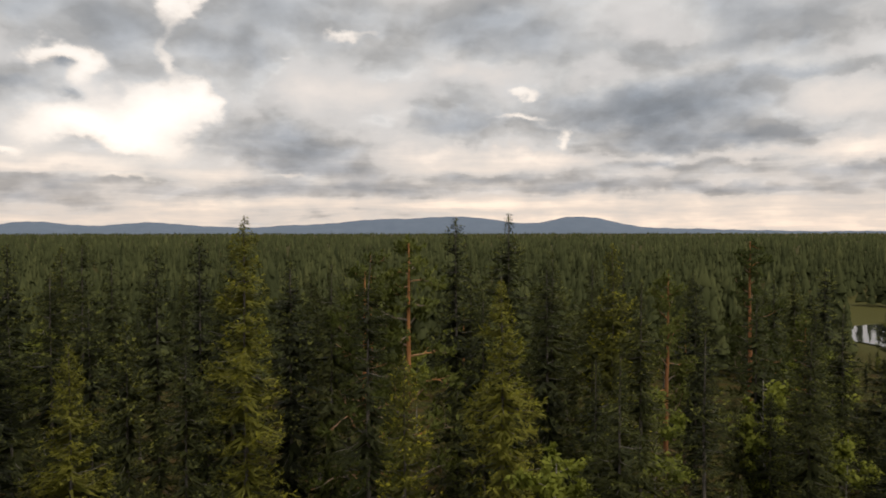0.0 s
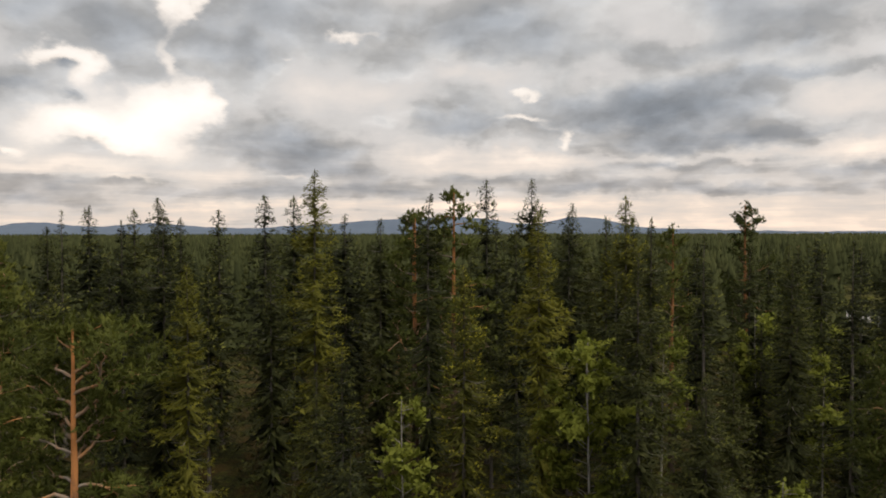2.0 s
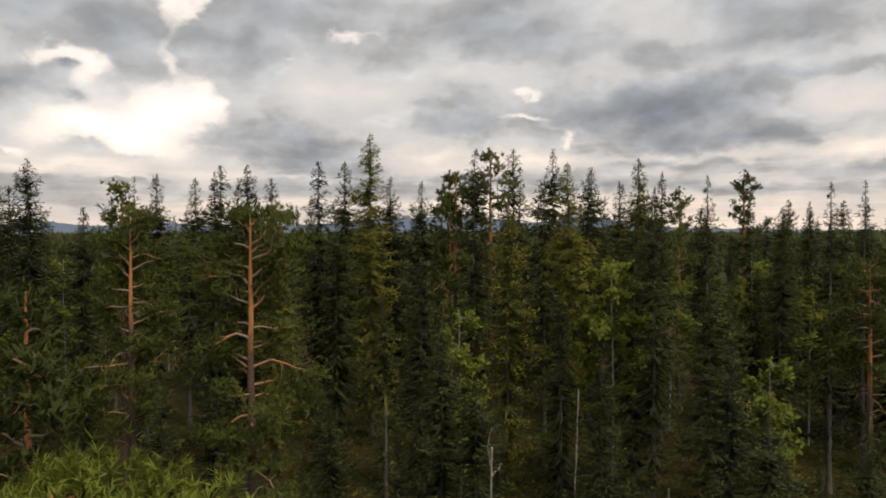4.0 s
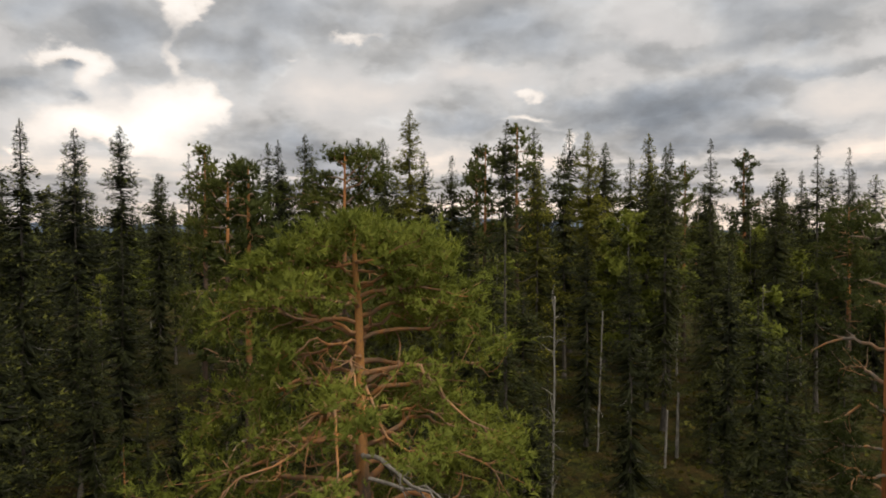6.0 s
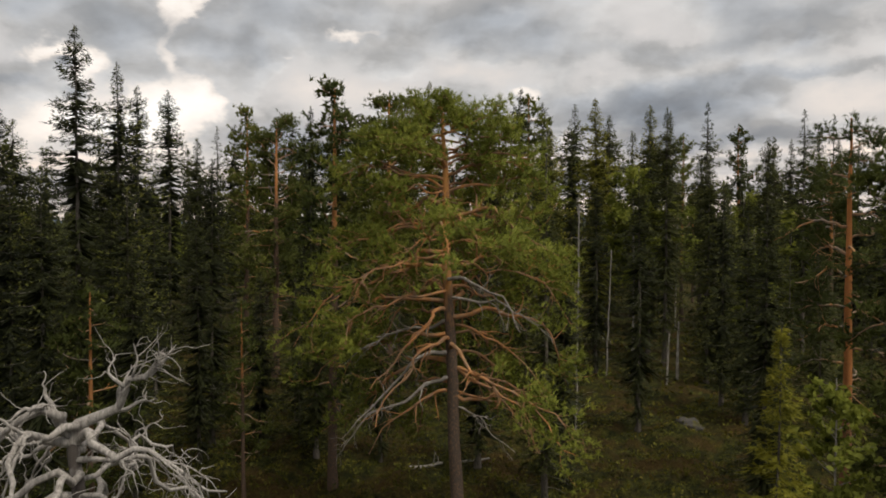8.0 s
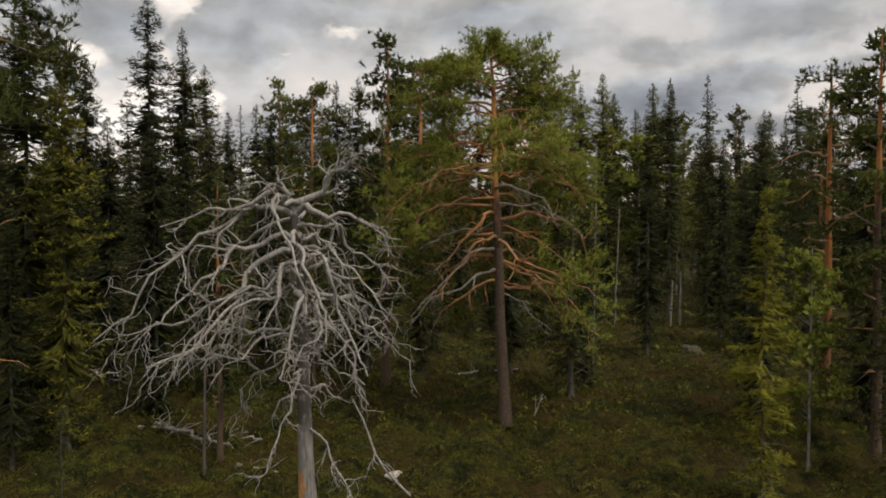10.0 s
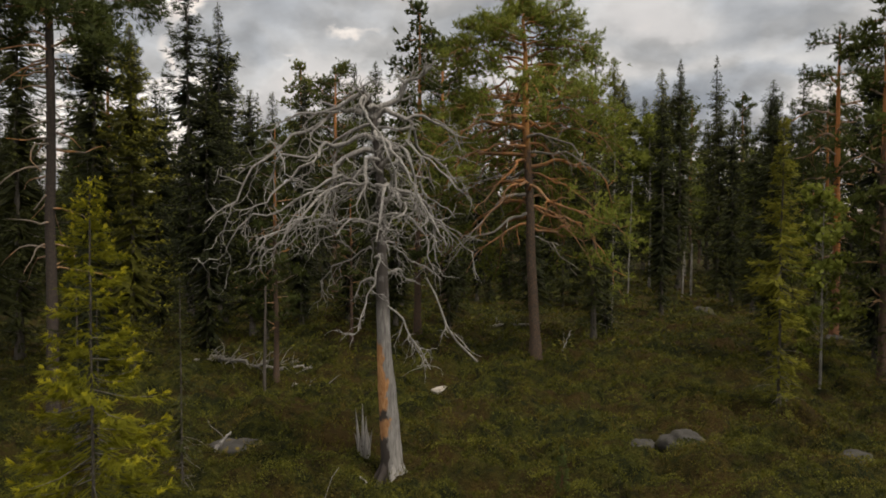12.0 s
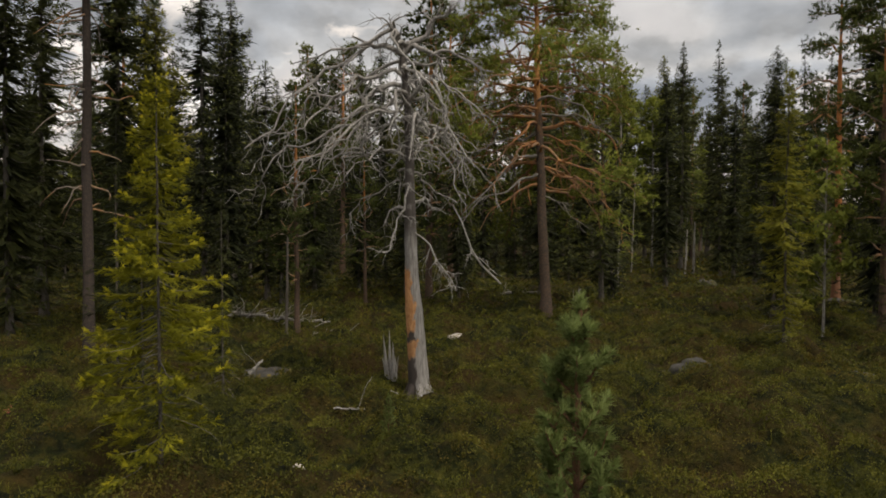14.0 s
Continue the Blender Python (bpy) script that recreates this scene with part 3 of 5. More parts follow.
# ---------------------------------------------------------------- trees
def spruce_meshes(seed, h=16.0, r=1.7, dens=1.0, low=0.10, sparse=0.0, tip="straight", leaf=SPRUCE, blade=(0.27, 0.021, 5), taper=4.5, bare_top=0.0, twigs=12, whorl=0.30,
                  inner=4, core_w=0.10, girth=1.0, fresh=SPRUCE_FRESH_LIT, shoots=6):
    """Norway spruce: straight stem, whorls of sagging boughs with hanging sprays and fresh upturned shoots at their
    ends, coloured brighter as if lit.
    """
    rng = np.random.RandomState(seed)
    wood, crown, dead, new_growth = Buf(), Buf(), Buf(), Buf()
    zs = np.linspace(0, h, 16)
    sway = np.stack([np.cumsum(rng.normal(0, 0.012, 16)) * h / 16, np.cumsum(rng.normal(0, 0.012, 16)) * h / 16, zs], -1)
    if tip == "bent":
        sway[-1, 0] -= 0.55
        sway[-2, 0] -= 0.10
    tube(wood, sway, np.interp(zs / h, [0, 0.05, 1], [(0.012 * h + 0.03) * girth, 0.009 * h * girth, 0.012 * girth]), 7)
    base, way, size, core, core_way, core_size, ends, end_way, end_size, face, core_face, end_face = [[] for _ in range(12)]
    z = low * h
    step = whorl * (h / 16.0) ** 0.5
    while z < h * 0.99:
        t = z / h
        lump = 0.82 + 0.30 * math.sin(z * 1.9 + seed) * math.sin(z * 0.77 + seed * 2)
        gone = sparse + (0.65 if t > 1 - bare_top else 0.0)
        for _ in range(rng.randint(5, 9)):
            if rng.rand() < gone:
                continue
            a = rng.uniform(0, 2 * np.pi)
            full = (1 - math.exp(-((h - z) / taper) ** 1.2)) * min(1.0, 0.6 + 2.0 * (t - low))
            L = max(0.05, r * full * lump * rng.uniform(0.62, 1.18))
            out = np.array([math.cos(a), math.sin(a), 0.0])
            origin, _w = along(sway, min(0.995, t + rng.uniform(-0.3, 0.3) / h * whorl * 2.2))
            slope = np.interp(t, [0, 0.5, 0.85, 1.0], [-0.55, -0.34, -0.05, 0.7]) + rng.normal(0, 0.08)
            side = np.array([-out[1], out[0], 0.0])
            small = 0.34 + 0.66 * min(1, L / 0.9)
            tilt = unit(out * 0.55 + np.array([0, 0, 0.75]) + rng.normal(0, 0.22, 3))      # the way the bough faces

            def at(q):
                q = np.asarray(q)
                return origin + out * (L * q)[:, None] + np.array([0, 0, 1.0]) * (L * (slope * q + 0.24 * q ** 3))[:, None]

            m = max(3 if t < 0.72 or blade[2] < 5 else 5, int(L * 6.0 * dens * (1.5 if t > 0.55 else 1.0) + 1.5))
            q = np.sort(rng.uniform(0.25, 1.0, m))
            flip = rng.choice([-1, 1], m)[:, None]
            w = out * rng.uniform(0.5, 1.0, (m, 1)) + side * flip * rng.uniform(0.25, 0.85, (m, 1)) + np.array([0, 0, 1.0]) * rng.uniform(-0.5, 0.05, (m, 1))
            base.append(at(q))
            way.append(unit(w))
            face.append(unit(tilt + side * flip * 0.25 + out * (q - 0.6)[:, None] * 0.8))
            size.append(np.full(m, blade[0]) * rng.uniform(0.7, 1.25, m) * small)
            c = inner                    # the dense inside of the crown, thick with old twigs
            core.append(origin + out * rng.uniform(0.0, 0.12, (c, 1)) * L + np.array([0, 0, 1.0]) * rng.uniform(-0.12, 0.12, (c, 1)))
            core_way.append(unit(out + side * rng.uniform(-0.45, 0.45, (c, 1)) + np.array([0, 0, 1.0]) * (slope + rng.uniform(-0.25, 0.05, (c, 1)))))
            core_size.append(np.full(c, L) * rng.uniform(0.50, 0.72, c))
            core_face.append(np.repeat(unit(tilt - [0, 0, 0.25])[None], c, 0))
            # fresh ends of the bough and of its outer side twigs, coloured brighter as if lit
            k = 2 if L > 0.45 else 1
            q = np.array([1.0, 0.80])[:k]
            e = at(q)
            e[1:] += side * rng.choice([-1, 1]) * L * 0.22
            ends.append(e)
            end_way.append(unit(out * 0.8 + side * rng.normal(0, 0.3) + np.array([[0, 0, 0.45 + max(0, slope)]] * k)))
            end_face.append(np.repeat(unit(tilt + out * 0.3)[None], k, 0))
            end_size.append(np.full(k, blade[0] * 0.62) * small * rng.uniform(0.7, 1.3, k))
            if rng.rand() < min(0.30, 0.25 * dens) and L > 0.5:
                tube(dead, at(np.array([0.0, 0.5, 0.9])), np.array([0.020, 0.012, 0.005]) * (h / 16) ** 0.6, 3)
        z += step * rng.uniform(0.7, 1.3) * (0.5 if h - z < 0.22 * h else 0.7 if h - z < 0.36 * h else 1.0)
    # bare grey twigs under the crown
    for _ in range(int(twigs * dens)):
        zz = rng.uniform(0.04, low + 0.14) * h
        a = rng.uniform(0, 2 * np.pi)
        o, _w = along(sway, zz / h)
        tube(dead, bend(o, [math.cos(a), math.sin(a), -0.1], r * rng.uniform(0.3, 0.8), 4, 0.12, -0.08, rng), np.array([0.014, 0.011, 0.008, 0.006, 0.003]) * (h / 16) ** 0.5, 3)
    sz, cz, ez = np.concatenate(size), np.concatenate(core_size), np.concatenate(end_size)
    blades(crown, np.concatenate(base), np.concatenate(way), sz, blade[1] * sz / blade[0], blade[2], 0.26, rng, 0.8, 0.9, np.concatenate(face))
    blades(crown, np.concatenate(core), np.concatenate(core_way), cz, core_w * cz, 1, 0.05, rng, 0.05, 0.8, np.concatenate(core_face))
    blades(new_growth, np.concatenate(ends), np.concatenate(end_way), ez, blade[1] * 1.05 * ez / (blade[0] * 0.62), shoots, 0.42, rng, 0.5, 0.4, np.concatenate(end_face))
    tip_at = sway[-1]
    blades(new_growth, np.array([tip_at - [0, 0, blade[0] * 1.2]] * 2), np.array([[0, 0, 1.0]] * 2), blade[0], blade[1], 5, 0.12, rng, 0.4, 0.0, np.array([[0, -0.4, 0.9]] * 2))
    return [("trunk", wood.mesh("spruce_trunk", SPRUCE_BARK, True), ""), ("crown", crown.mesh("spruce_crown", leaf), ""), ("new_growth", new_growth.mesh("spruce_lit_new_growth", fresh), "yellow-green fresh shoots"),
            ("branchwork", dead.mesh("spruce_branchwork", DEAD_TWIG, True), "thin bare grey inner branches")], h


def pine_meshes(seed, h=14.0, z0=0.55, r=2.0, limbs=26, rise=0.25, pull=0.02, wobble=0.22, tuft=0.22, dens=1.0, flat=False, leaf=PINE, girth=0.011, skirt=6,
                lean=(0, 0), wood_mat=None, profile=None, droop_low=0.0, split=False, sides=5, subs=2.6, thick=1.0, width=0.085, count=8, outer=0.28, clump=0.15, ends=(0.4, 0.7, 1.0), vary=(0.75, 1.15), clear=1.0):
    """Scots pine: bare orange upper stem, crooked limbs, needles in cushions at the limb ends."""
    rng = np.random.RandomState(seed)
    wood, crown = Buf(), Buf()
    limb = Buf()
    k = 14
    zs = np.linspace(0, h * 0.98, k)
    stem = np.stack([np.cumsum(rng.normal(0, 0.014, k)) * h / k + lean[0] * zs / h, np.cumsum(rng.normal(0, 0.014, k)) * h / k + lean[1] * zs / h, zs], -1)
    tube(wood, stem, np.interp(zs / h, [0, 0.05, 0.6, 1], [girth * h * 1.35, girth * h, girth * h * 0.62, 0.02]), 10)
    base, way, face, out = [], [], [], []

    def cushion(p, d, n):
        off = rng.normal(0, clump, (n, 3)) * [1, 1, 0.55]
        base.append(p + off)
        face.append(unit(off / clump * 0.45 + unit([p[0], p[1], 0.0]) * 0.45 + [0, 0, 0.75]))
        way.append(unit(d * 0.5 + rng.normal(0, 0.6, (n, 3)) + [0, 0, 0.45]))

    for i in range(limbs):
        s = z0 + (0.985 - z0) * (i + rng.rand()) / limbs
        o, _w = along(stem, s)
        a = i * 2.4 + rng.uniform(-0.5, 0.5)
        u = (s - z0) / (1 - z0)
        if s > clear and math.sin(a) < 0.25:     # no limb hides the stem from the clearing's side
            a = (0.35 if math.cos(a) > 0 else math.pi - 0.35) + rng.uniform(-0.45, 0.45)
        if profile is not None:
            shape = float(np.interp(s, *profile))
        else:
            shape = (0.75 + 0.35 * u if u < 0.75 else 1.0 - 2.2 * (u - 0.75)) if flat else (1.0 - 0.72 * u ** 1.5) * min(1, 0.7 + 1.2 * u)
        L = r * shape * rng.uniform(*vary)
        up = rise + 0.55 * max(0, u - 0.6)
        sag = pull - droop_low * (1 - u)
        pts = gnarl(o, [math.cos(a), math.sin(a)], L, 11, wobble, up, 0.75 - 6 * sag, rng) if split else bend(o, [math.cos(a), math.sin(a), up], L, 9, wobble, sag, rng)
        if split:
            limb = Buf()
            out.append(limb)
        r0 = (0.018 + 0.015 * L) * thick
        tube(limb, pts, np.linspace(r0, 0.011, len(pts)), sides)
        for j in range(int(3 + subs * L)):
            q = rng.uniform(outer * (1 - u) + 0.12 * u, 1.0)
            p, d = along(pts, q)
            turn = unit(d + rng.normal(0, 0.7, 3) * [1, 1, 0.5])
            sub = bend(p, turn, L * rng.uniform(0.18, 0.42), 5, wobble * 1.1, 0.05 + sag * 0.6, rng)
            tube(limb, sub, np.linspace(max(0.012, r0 * (1 - q) * 0.7), 0.005, 6), 4 if split else 3)
            for e in ends:
                pe, de = along(sub, e)
                cushion(pe, de, max(2, int(5 * dens)))
        cushion(pts[-1], unit(pts[-1] - pts[-2]), max(2, int(5 * dens)))
    for i in range(skirt):                       # bare dead limbs below the crown
        s = rng.uniform(0.22, z0)
        o, _w = along(stem, s)
        a = rng.uniform(0, 2 * np.pi)
        if split:
            limb = Buf()
            out.append(limb)
        tube(limb, bend(o, [math.cos(a), math.sin(a), 0.0], r * rng.uniform(0.2, 0.6), 6, 0.3, -0.12, rng), np.linspace(0.026, 0.005, 7), 4)
    cushion(stem[-1], np.array([0, 0, 1.0]), 8)
    blades(crown, np.concatenate(base), np.concatenate(way), tuft, tuft * width, count, 0.55, rng, 0.45, 0.0, np.concatenate(face))
    parts = [("trunk", wood.mesh("pine_trunk", wood_mat or PINE_BARK, True), "")]
    if split:
        parts += [("limb", b.mesh("pine_limb", PINE_LIMB, True), "crooked orange and grey limb") for b in out]
    else:
        parts += [("limbwork", limb.mesh("pine_limbwork", PINE_LIMB, True), "crooked orange-grey limbs")]
    return parts + [("crown", crown.mesh("pine_crown", leaf), "")], h


def birch_meshes(seed, h=11.0, r=1.6, z0=0.35, dens=1.0, leaf=BIRCH, size=0.075):
    """Downy birch: pale thin stem, rising limbs, airy crown of small leaves."""
    rng = np.random.RandomState(seed)
    wood, limb, crown = Buf(), Buf(), Buf()
    k = 12
    zs = np.linspace(0, h * 0.96, k)
    stem = np.stack([np.cumsum(rng.normal(0, 0.03, k)) * h / k, np.cumsum(rng.normal(0, 0.03, k)) * h / k, zs], -1)
    tube(wood, stem, np.interp(zs / h, [0, 0.06, 1], [0.009 * h, 0.0065 * h, 0.012]), 7)
    spots = []
    for i in range(34):
        s = z0 + (0.98 - z0) * (i + rng.rand()) / 34
        u = (s - z0) / (1 - z0)
        o, _w = along(stem, s)
        a = rng.uniform(0, 2 * np.pi)
        L = r * (math.sin(math.pi * min(1, 0.22 + 0.72 * u)) ** 0.8) * rng.uniform(0.65, 1.15)
        pts = bend(o, [math.cos(a), math.sin(a), 0.75], L, 5, 0.16, -0.07, rng)
        tube(limb, pts, np.linspace(0.020, 0.005, 6), 4)
        for j in range(int(6 * dens * L + 4)):
            p, d = along(pts, rng.uniform(0.3, 1.0))
            sub = bend(p, unit(d + rng.normal(0, 0.7, 3)), rng.uniform(0.25, 0.6), 3, 0.2, -0.12, rng)
            for e in rng.uniform(0.2, 1.0, int(11 * dens)):
                spots.append(along(sub, e)[0] + rng.normal(0, 0.07, 3))
    spots = np.array(spots)
    leaves(crown, spots, size, rng, normal=unit(np.stack([spots[:, 0], spots[:, 1], 0.4 * (spots[:, 2] - z0 * h)], -1) + rng.normal(0, 0.25, spots.shape)))
    return [("trunk", wood.mesh("birch_trunk", BIRCH_BARK, True), "pale peeling birch stem"), ("limbwork", limb.mesh("birch_limbwork", DEAD_TWIG, True), ""),
            ("crown", crown.mesh("birch_crown", leaf), "")], h


def plant(name, meshes, x, y, h, label, category, group="", spin=None, wide=1.0, lean=0.0):
    """Stands a tree of the given height at (x, y)."""
    parts, h0 = meshes
    root = new(name)
    k = h / h0
    spin = (x * 37.7 + y * 91.3) % 360 if spin is None else spin
    root.matrix_world = Matrix.LocRotScale((x, y, float(gz(x, y)) - 0.06), Euler((0, radians(lean), radians(spin))), (k * wide, k * wide, k))
    for pname, data, plabel in parts:
        ob = part(pname, data, root, plabel)
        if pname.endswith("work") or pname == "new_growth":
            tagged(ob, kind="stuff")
    return tagged(root, label, category, group)


SP = [spruce_meshes(11, 16, 2.1, dens=0.75), spruce_meshes(12, 17, 2.3, low=0.05, dens=0.70), spruce_meshes(13, 15, 1.8, low=0.12, sparse=0.12, dens=0.80), spruce_meshes(14, 16.5, 2.5, low=0.04, dens=0.65)]
# spruces whose colour already holds the light that falls on them
SP_YELLOW_LIT = [spruce_meshes(16 + i, 16, 1.75 + 0.10 * i, dens=0.95, low=0.05, taper=3.9, leaf=SPRUCE_YELLOW_LIT, fresh=SPRUCE_YELLOW_LIT_FRESH) for i in range(4)]
SP_SPARSE = [spruce_meshes(21, 16, 1.5, sparse=0.42, low=0.15, dens=0.8), spruce_meshes(22, 16, 1.05, sparse=0.5, low=0.12)]
SP_BENT = spruce_meshes(31, 18, 2.0, tip="bent", sparse=0.2, dens=0.7)
SP_LO = [spruce_meshes(41 + i, 15, 2.0 + 0.15 * i, dens=0.46, low=0.08, blade=(0.36, 0.034, 3), twigs=4, whorl=0.40, inner=3, core_w=0.15, shoots=4) for i in range(4)]
SP_VLO = [spruce_meshes(141 + i, 15, 2.1 + 0.15 * i, dens=0.36, low=0.25, blade=(0.50, 0.052, 2), twigs=2, whorl=0.52, inner=3, core_w=0.18, shoots=3) for i in range(3)]
SP_SMALL = [spruce_meshes(45 + i, 5, 1.1 + 0.1 * i, dens=0.7, low=0.05, taper=2.8, blade=(0.24, 0.021, 3), twigs=4, whorl=0.36, inner=3, shoots=4) for i in range(2)]
TALL_PINE_BARK = bark("tall_pine_bark", (0.075, 0.060, 0.050), (0.44, 0.195, 0.070), (0.26, 0.14, 0.075), 7.2, 1.6)
PI = [pine_meshes(51, 16, 0.42, 2.1, limbs=24, dens=0.9, tuft=0.21, width=0.125, count=8, clump=0.17), pine_meshes(52, 15, 0.58, 2.3, flat=True, limbs=26, dens=1.4, tuft=0.20, width=0.12, count=8, clump=0.19, pull=-0.01, girth=0.0125, skirt=22, thick=1.1, outer=0.4,
                  wood_mat=TALL_PINE_BARK),
      pine_meshes(53, 13, 0.22, 2.0, limbs=32, skirt=3, dens=0.6, tuft=0.24, width=0.15, count=7, clump=0.17, subs=1.5, wood_mat=TALL_PINE_BARK)]
CLEAR_PINE_BARK = bark("clear_pine_bark", (0.080, 0.064, 0.052), (0.52, 0.225, 0.078), (0.34, 0.17, 0.085), 9.2, 1.2)
CLEAR_PINES = [pine_meshes(151 + i, 14, 0.40, 2.2, flat=True, limbs=38, dens=1.7, tuft=0.20, width=0.10, count=9, clump=0.20, pull=-0.01, girth=0.0125, skirt=26, thick=1.1, outer=0.5, clear=0.60,
                           vary=(0.55, 1.2), ends=(0.5, 1.0), wood_mat=CLEAR_PINE_BARK) for i in range(2)]
BI = [birch_meshes(61, 12, 2.1, 0.4, 1.45, size=0.105), birch_meshes(62, 10, 1.7, 0.25, 1.0, size=0.11), birch_meshes(63, 9, 1.5, 0.2, 0.9, size=0.115)]

S_LABEL = "tall narrow dark green spruce with sagging branches in the forest"
X_LABEL = "thin half-bare spruce with a ragged crown above the forest"
P_LABEL = "Scots pine with an orange upper stem and cushioned crown"
B_LABEL = "light green birch with a pale stem among spruces"
# kind, variant, x, y, height; kind y is the yellow-green spruce coloured as if lit
FAR_SPRUCES = [
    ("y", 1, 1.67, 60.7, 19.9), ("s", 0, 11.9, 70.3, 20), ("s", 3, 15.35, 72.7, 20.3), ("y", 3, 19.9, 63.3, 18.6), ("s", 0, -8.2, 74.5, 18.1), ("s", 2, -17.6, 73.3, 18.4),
    ("s", 2, -14.9, 75, 18.2), ("s", 0, -11.4, 70.9, 18.8), ("s", 2, -1, 67.1, 18.8), ("s", 3, 2.4, 67, 17.6), ("s", 0, -3, 68, 18.8), ("s", 2, -10.8, 73.5, 17.5),
    ("s", 3, 4.7, 67, 17.2), ("s", 3, 17.1, 66.1, 18.2), ("s", 0, 16.6, 64.2, 17.5), ("s", 2, 20.4, 70.9, 17.5),
]
MID_SPRUCES = [
    ("s", 0, 28.5, 60, 15.5), ("s", 2, 30.3, 61, 15.5), ("s", 0, 32.2, 60.5, 15.5), ("s", 2, 34, 61, 15.5),
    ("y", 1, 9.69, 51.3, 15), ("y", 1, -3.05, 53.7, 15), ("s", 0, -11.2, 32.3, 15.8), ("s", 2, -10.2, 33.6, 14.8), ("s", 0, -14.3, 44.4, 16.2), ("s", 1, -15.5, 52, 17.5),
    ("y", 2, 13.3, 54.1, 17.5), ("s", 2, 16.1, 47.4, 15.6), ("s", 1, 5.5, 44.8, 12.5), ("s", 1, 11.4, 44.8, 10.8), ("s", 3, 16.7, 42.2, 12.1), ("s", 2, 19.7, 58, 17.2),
    ("s", 2, -6.6, 54.9, 17), ("s", 0, -5.2, 56.2, 17.5), ("s", 1, -5.8, 31.4, 10.8), ("s", 1, 10.6, 33.3, 10.1), ("s", 3, -15.7, 58, 15), ("s", 1, 26.2, 56.2, 15),
]
NEAR_SPRUCES = [
    ("s", 1, -12.6, 29.5, 12.6), ("s", 3, -10.5, 27, 9.5), ("s", 1, -9, 30.5, 9),
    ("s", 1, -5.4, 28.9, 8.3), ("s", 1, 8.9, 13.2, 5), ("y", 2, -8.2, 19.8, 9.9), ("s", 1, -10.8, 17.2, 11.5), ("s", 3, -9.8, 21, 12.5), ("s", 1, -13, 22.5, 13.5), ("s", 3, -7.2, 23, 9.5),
    ("s", 1, -12.2, 14.2, 7.5), ("s", 0, -8.6, 18.2, 6), ("s", 3, 11.6, 17.2, 7.5), ("s", 1, 10.8, 22.8, 9), ("s", 3, 13.7, 22, 10), ("s", 1, -5.9, 25.2, 7.5),
    ("s", 3, 6.6, 27.4, 7), ("s", 1, 0.6, 30, 8),
]
THIN_SPRUCES = [
    ("b", 0, 8.14, 54.7, 18.3), ("x", 0, 19.3, 49.3, 16.2), ("x", 0, 25.9, 50.4, 16), ("x", 1, 30, 54.4, 16.4), ("x", 1, -18.6, 71.6, 18),
]
PINES = [
    ("p", 2, 7.2, 62, 17.6), ("p", 0, 31.9, 74.7, 18.8), ("p", 2, -10, 50.7, 16.1), ("p", 2, -0.6, 27, 12.8), 
    ("p", 2, 9.5, 60.7, 19), ("p", 2, 6.9, 68.6, 18), ("p", 0, 24.2, 68.2, 17), ("p", 1, 25.3, 46.1, 12.4), ("p", 2, -14.2, 31.1, 12.7), ("p", 2, -4.1, 19.3, 7),
    ("p", 2, -2.9, 25.4, 6), ("p", 2, 12.4, 19.6, 11),
]
BIRCHES = [
    ("l", 0, 14.6, 48.9, 12.6), ("l", 1, 21.7, 62.3, 11.8), ("l", 1, 32.5, 66.6, 11.3), ("l", 2, 7.3, 49.3, 10.2), ("l", 2, 19.9, 43.7, 8.8), ("l", 2, 10.1, 18.5, 5.6),
]
KIND = {"y": (SP_YELLOW_LIT, "spruce_tree", "full yellow-green spruce, its needles and shoots coloured brighter as if lit", "spruce"), "s": (SP, "spruce_tree", S_LABEL, "spruce"), "x": (SP_SPARSE, "spruce_tree", X_LABEL, "spruce"), "b": ([SP_BENT], "spruce_tree", "tall dark spruce with a bent leader", "spruce"),
        "p": (PI, "pine_tree", P_LABEL, "pine"), "l": (BI, "birch_tree", B_LABEL, "birch")}
TAKEN = [(2.9, 22.0), (14.3, 25.4), (-7.67, 15.0), (-0.5, 12.3), (7.9, 16.1), (5.7, 25.2)]
for kind, var, x, y, top in FAR_SPRUCES + MID_SPRUCES + NEAR_SPRUCES + THIN_SPRUCES + PINES + BIRCHES:
    pool, name, label, cat = KIND[kind]
    plant(name, SP_LO[var] if kind == "s" and y >= 64 else pool[var], x, y, top, label, cat, "forest trees")
    TAKEN.append((x, y))


for meshes, x, y, top in ((CLEAR_PINES[0], -6.4, 43.7, 14.3), (CLEAR_PINES[1], 0.35, 37.6, 14.4)):
    plant("pine_tree", meshes, x, y, top, "tall Scots pine with bright orange stem and flat needle cushions", "pine", "forest trees", spin=0)
    TAKEN.append((x, y))


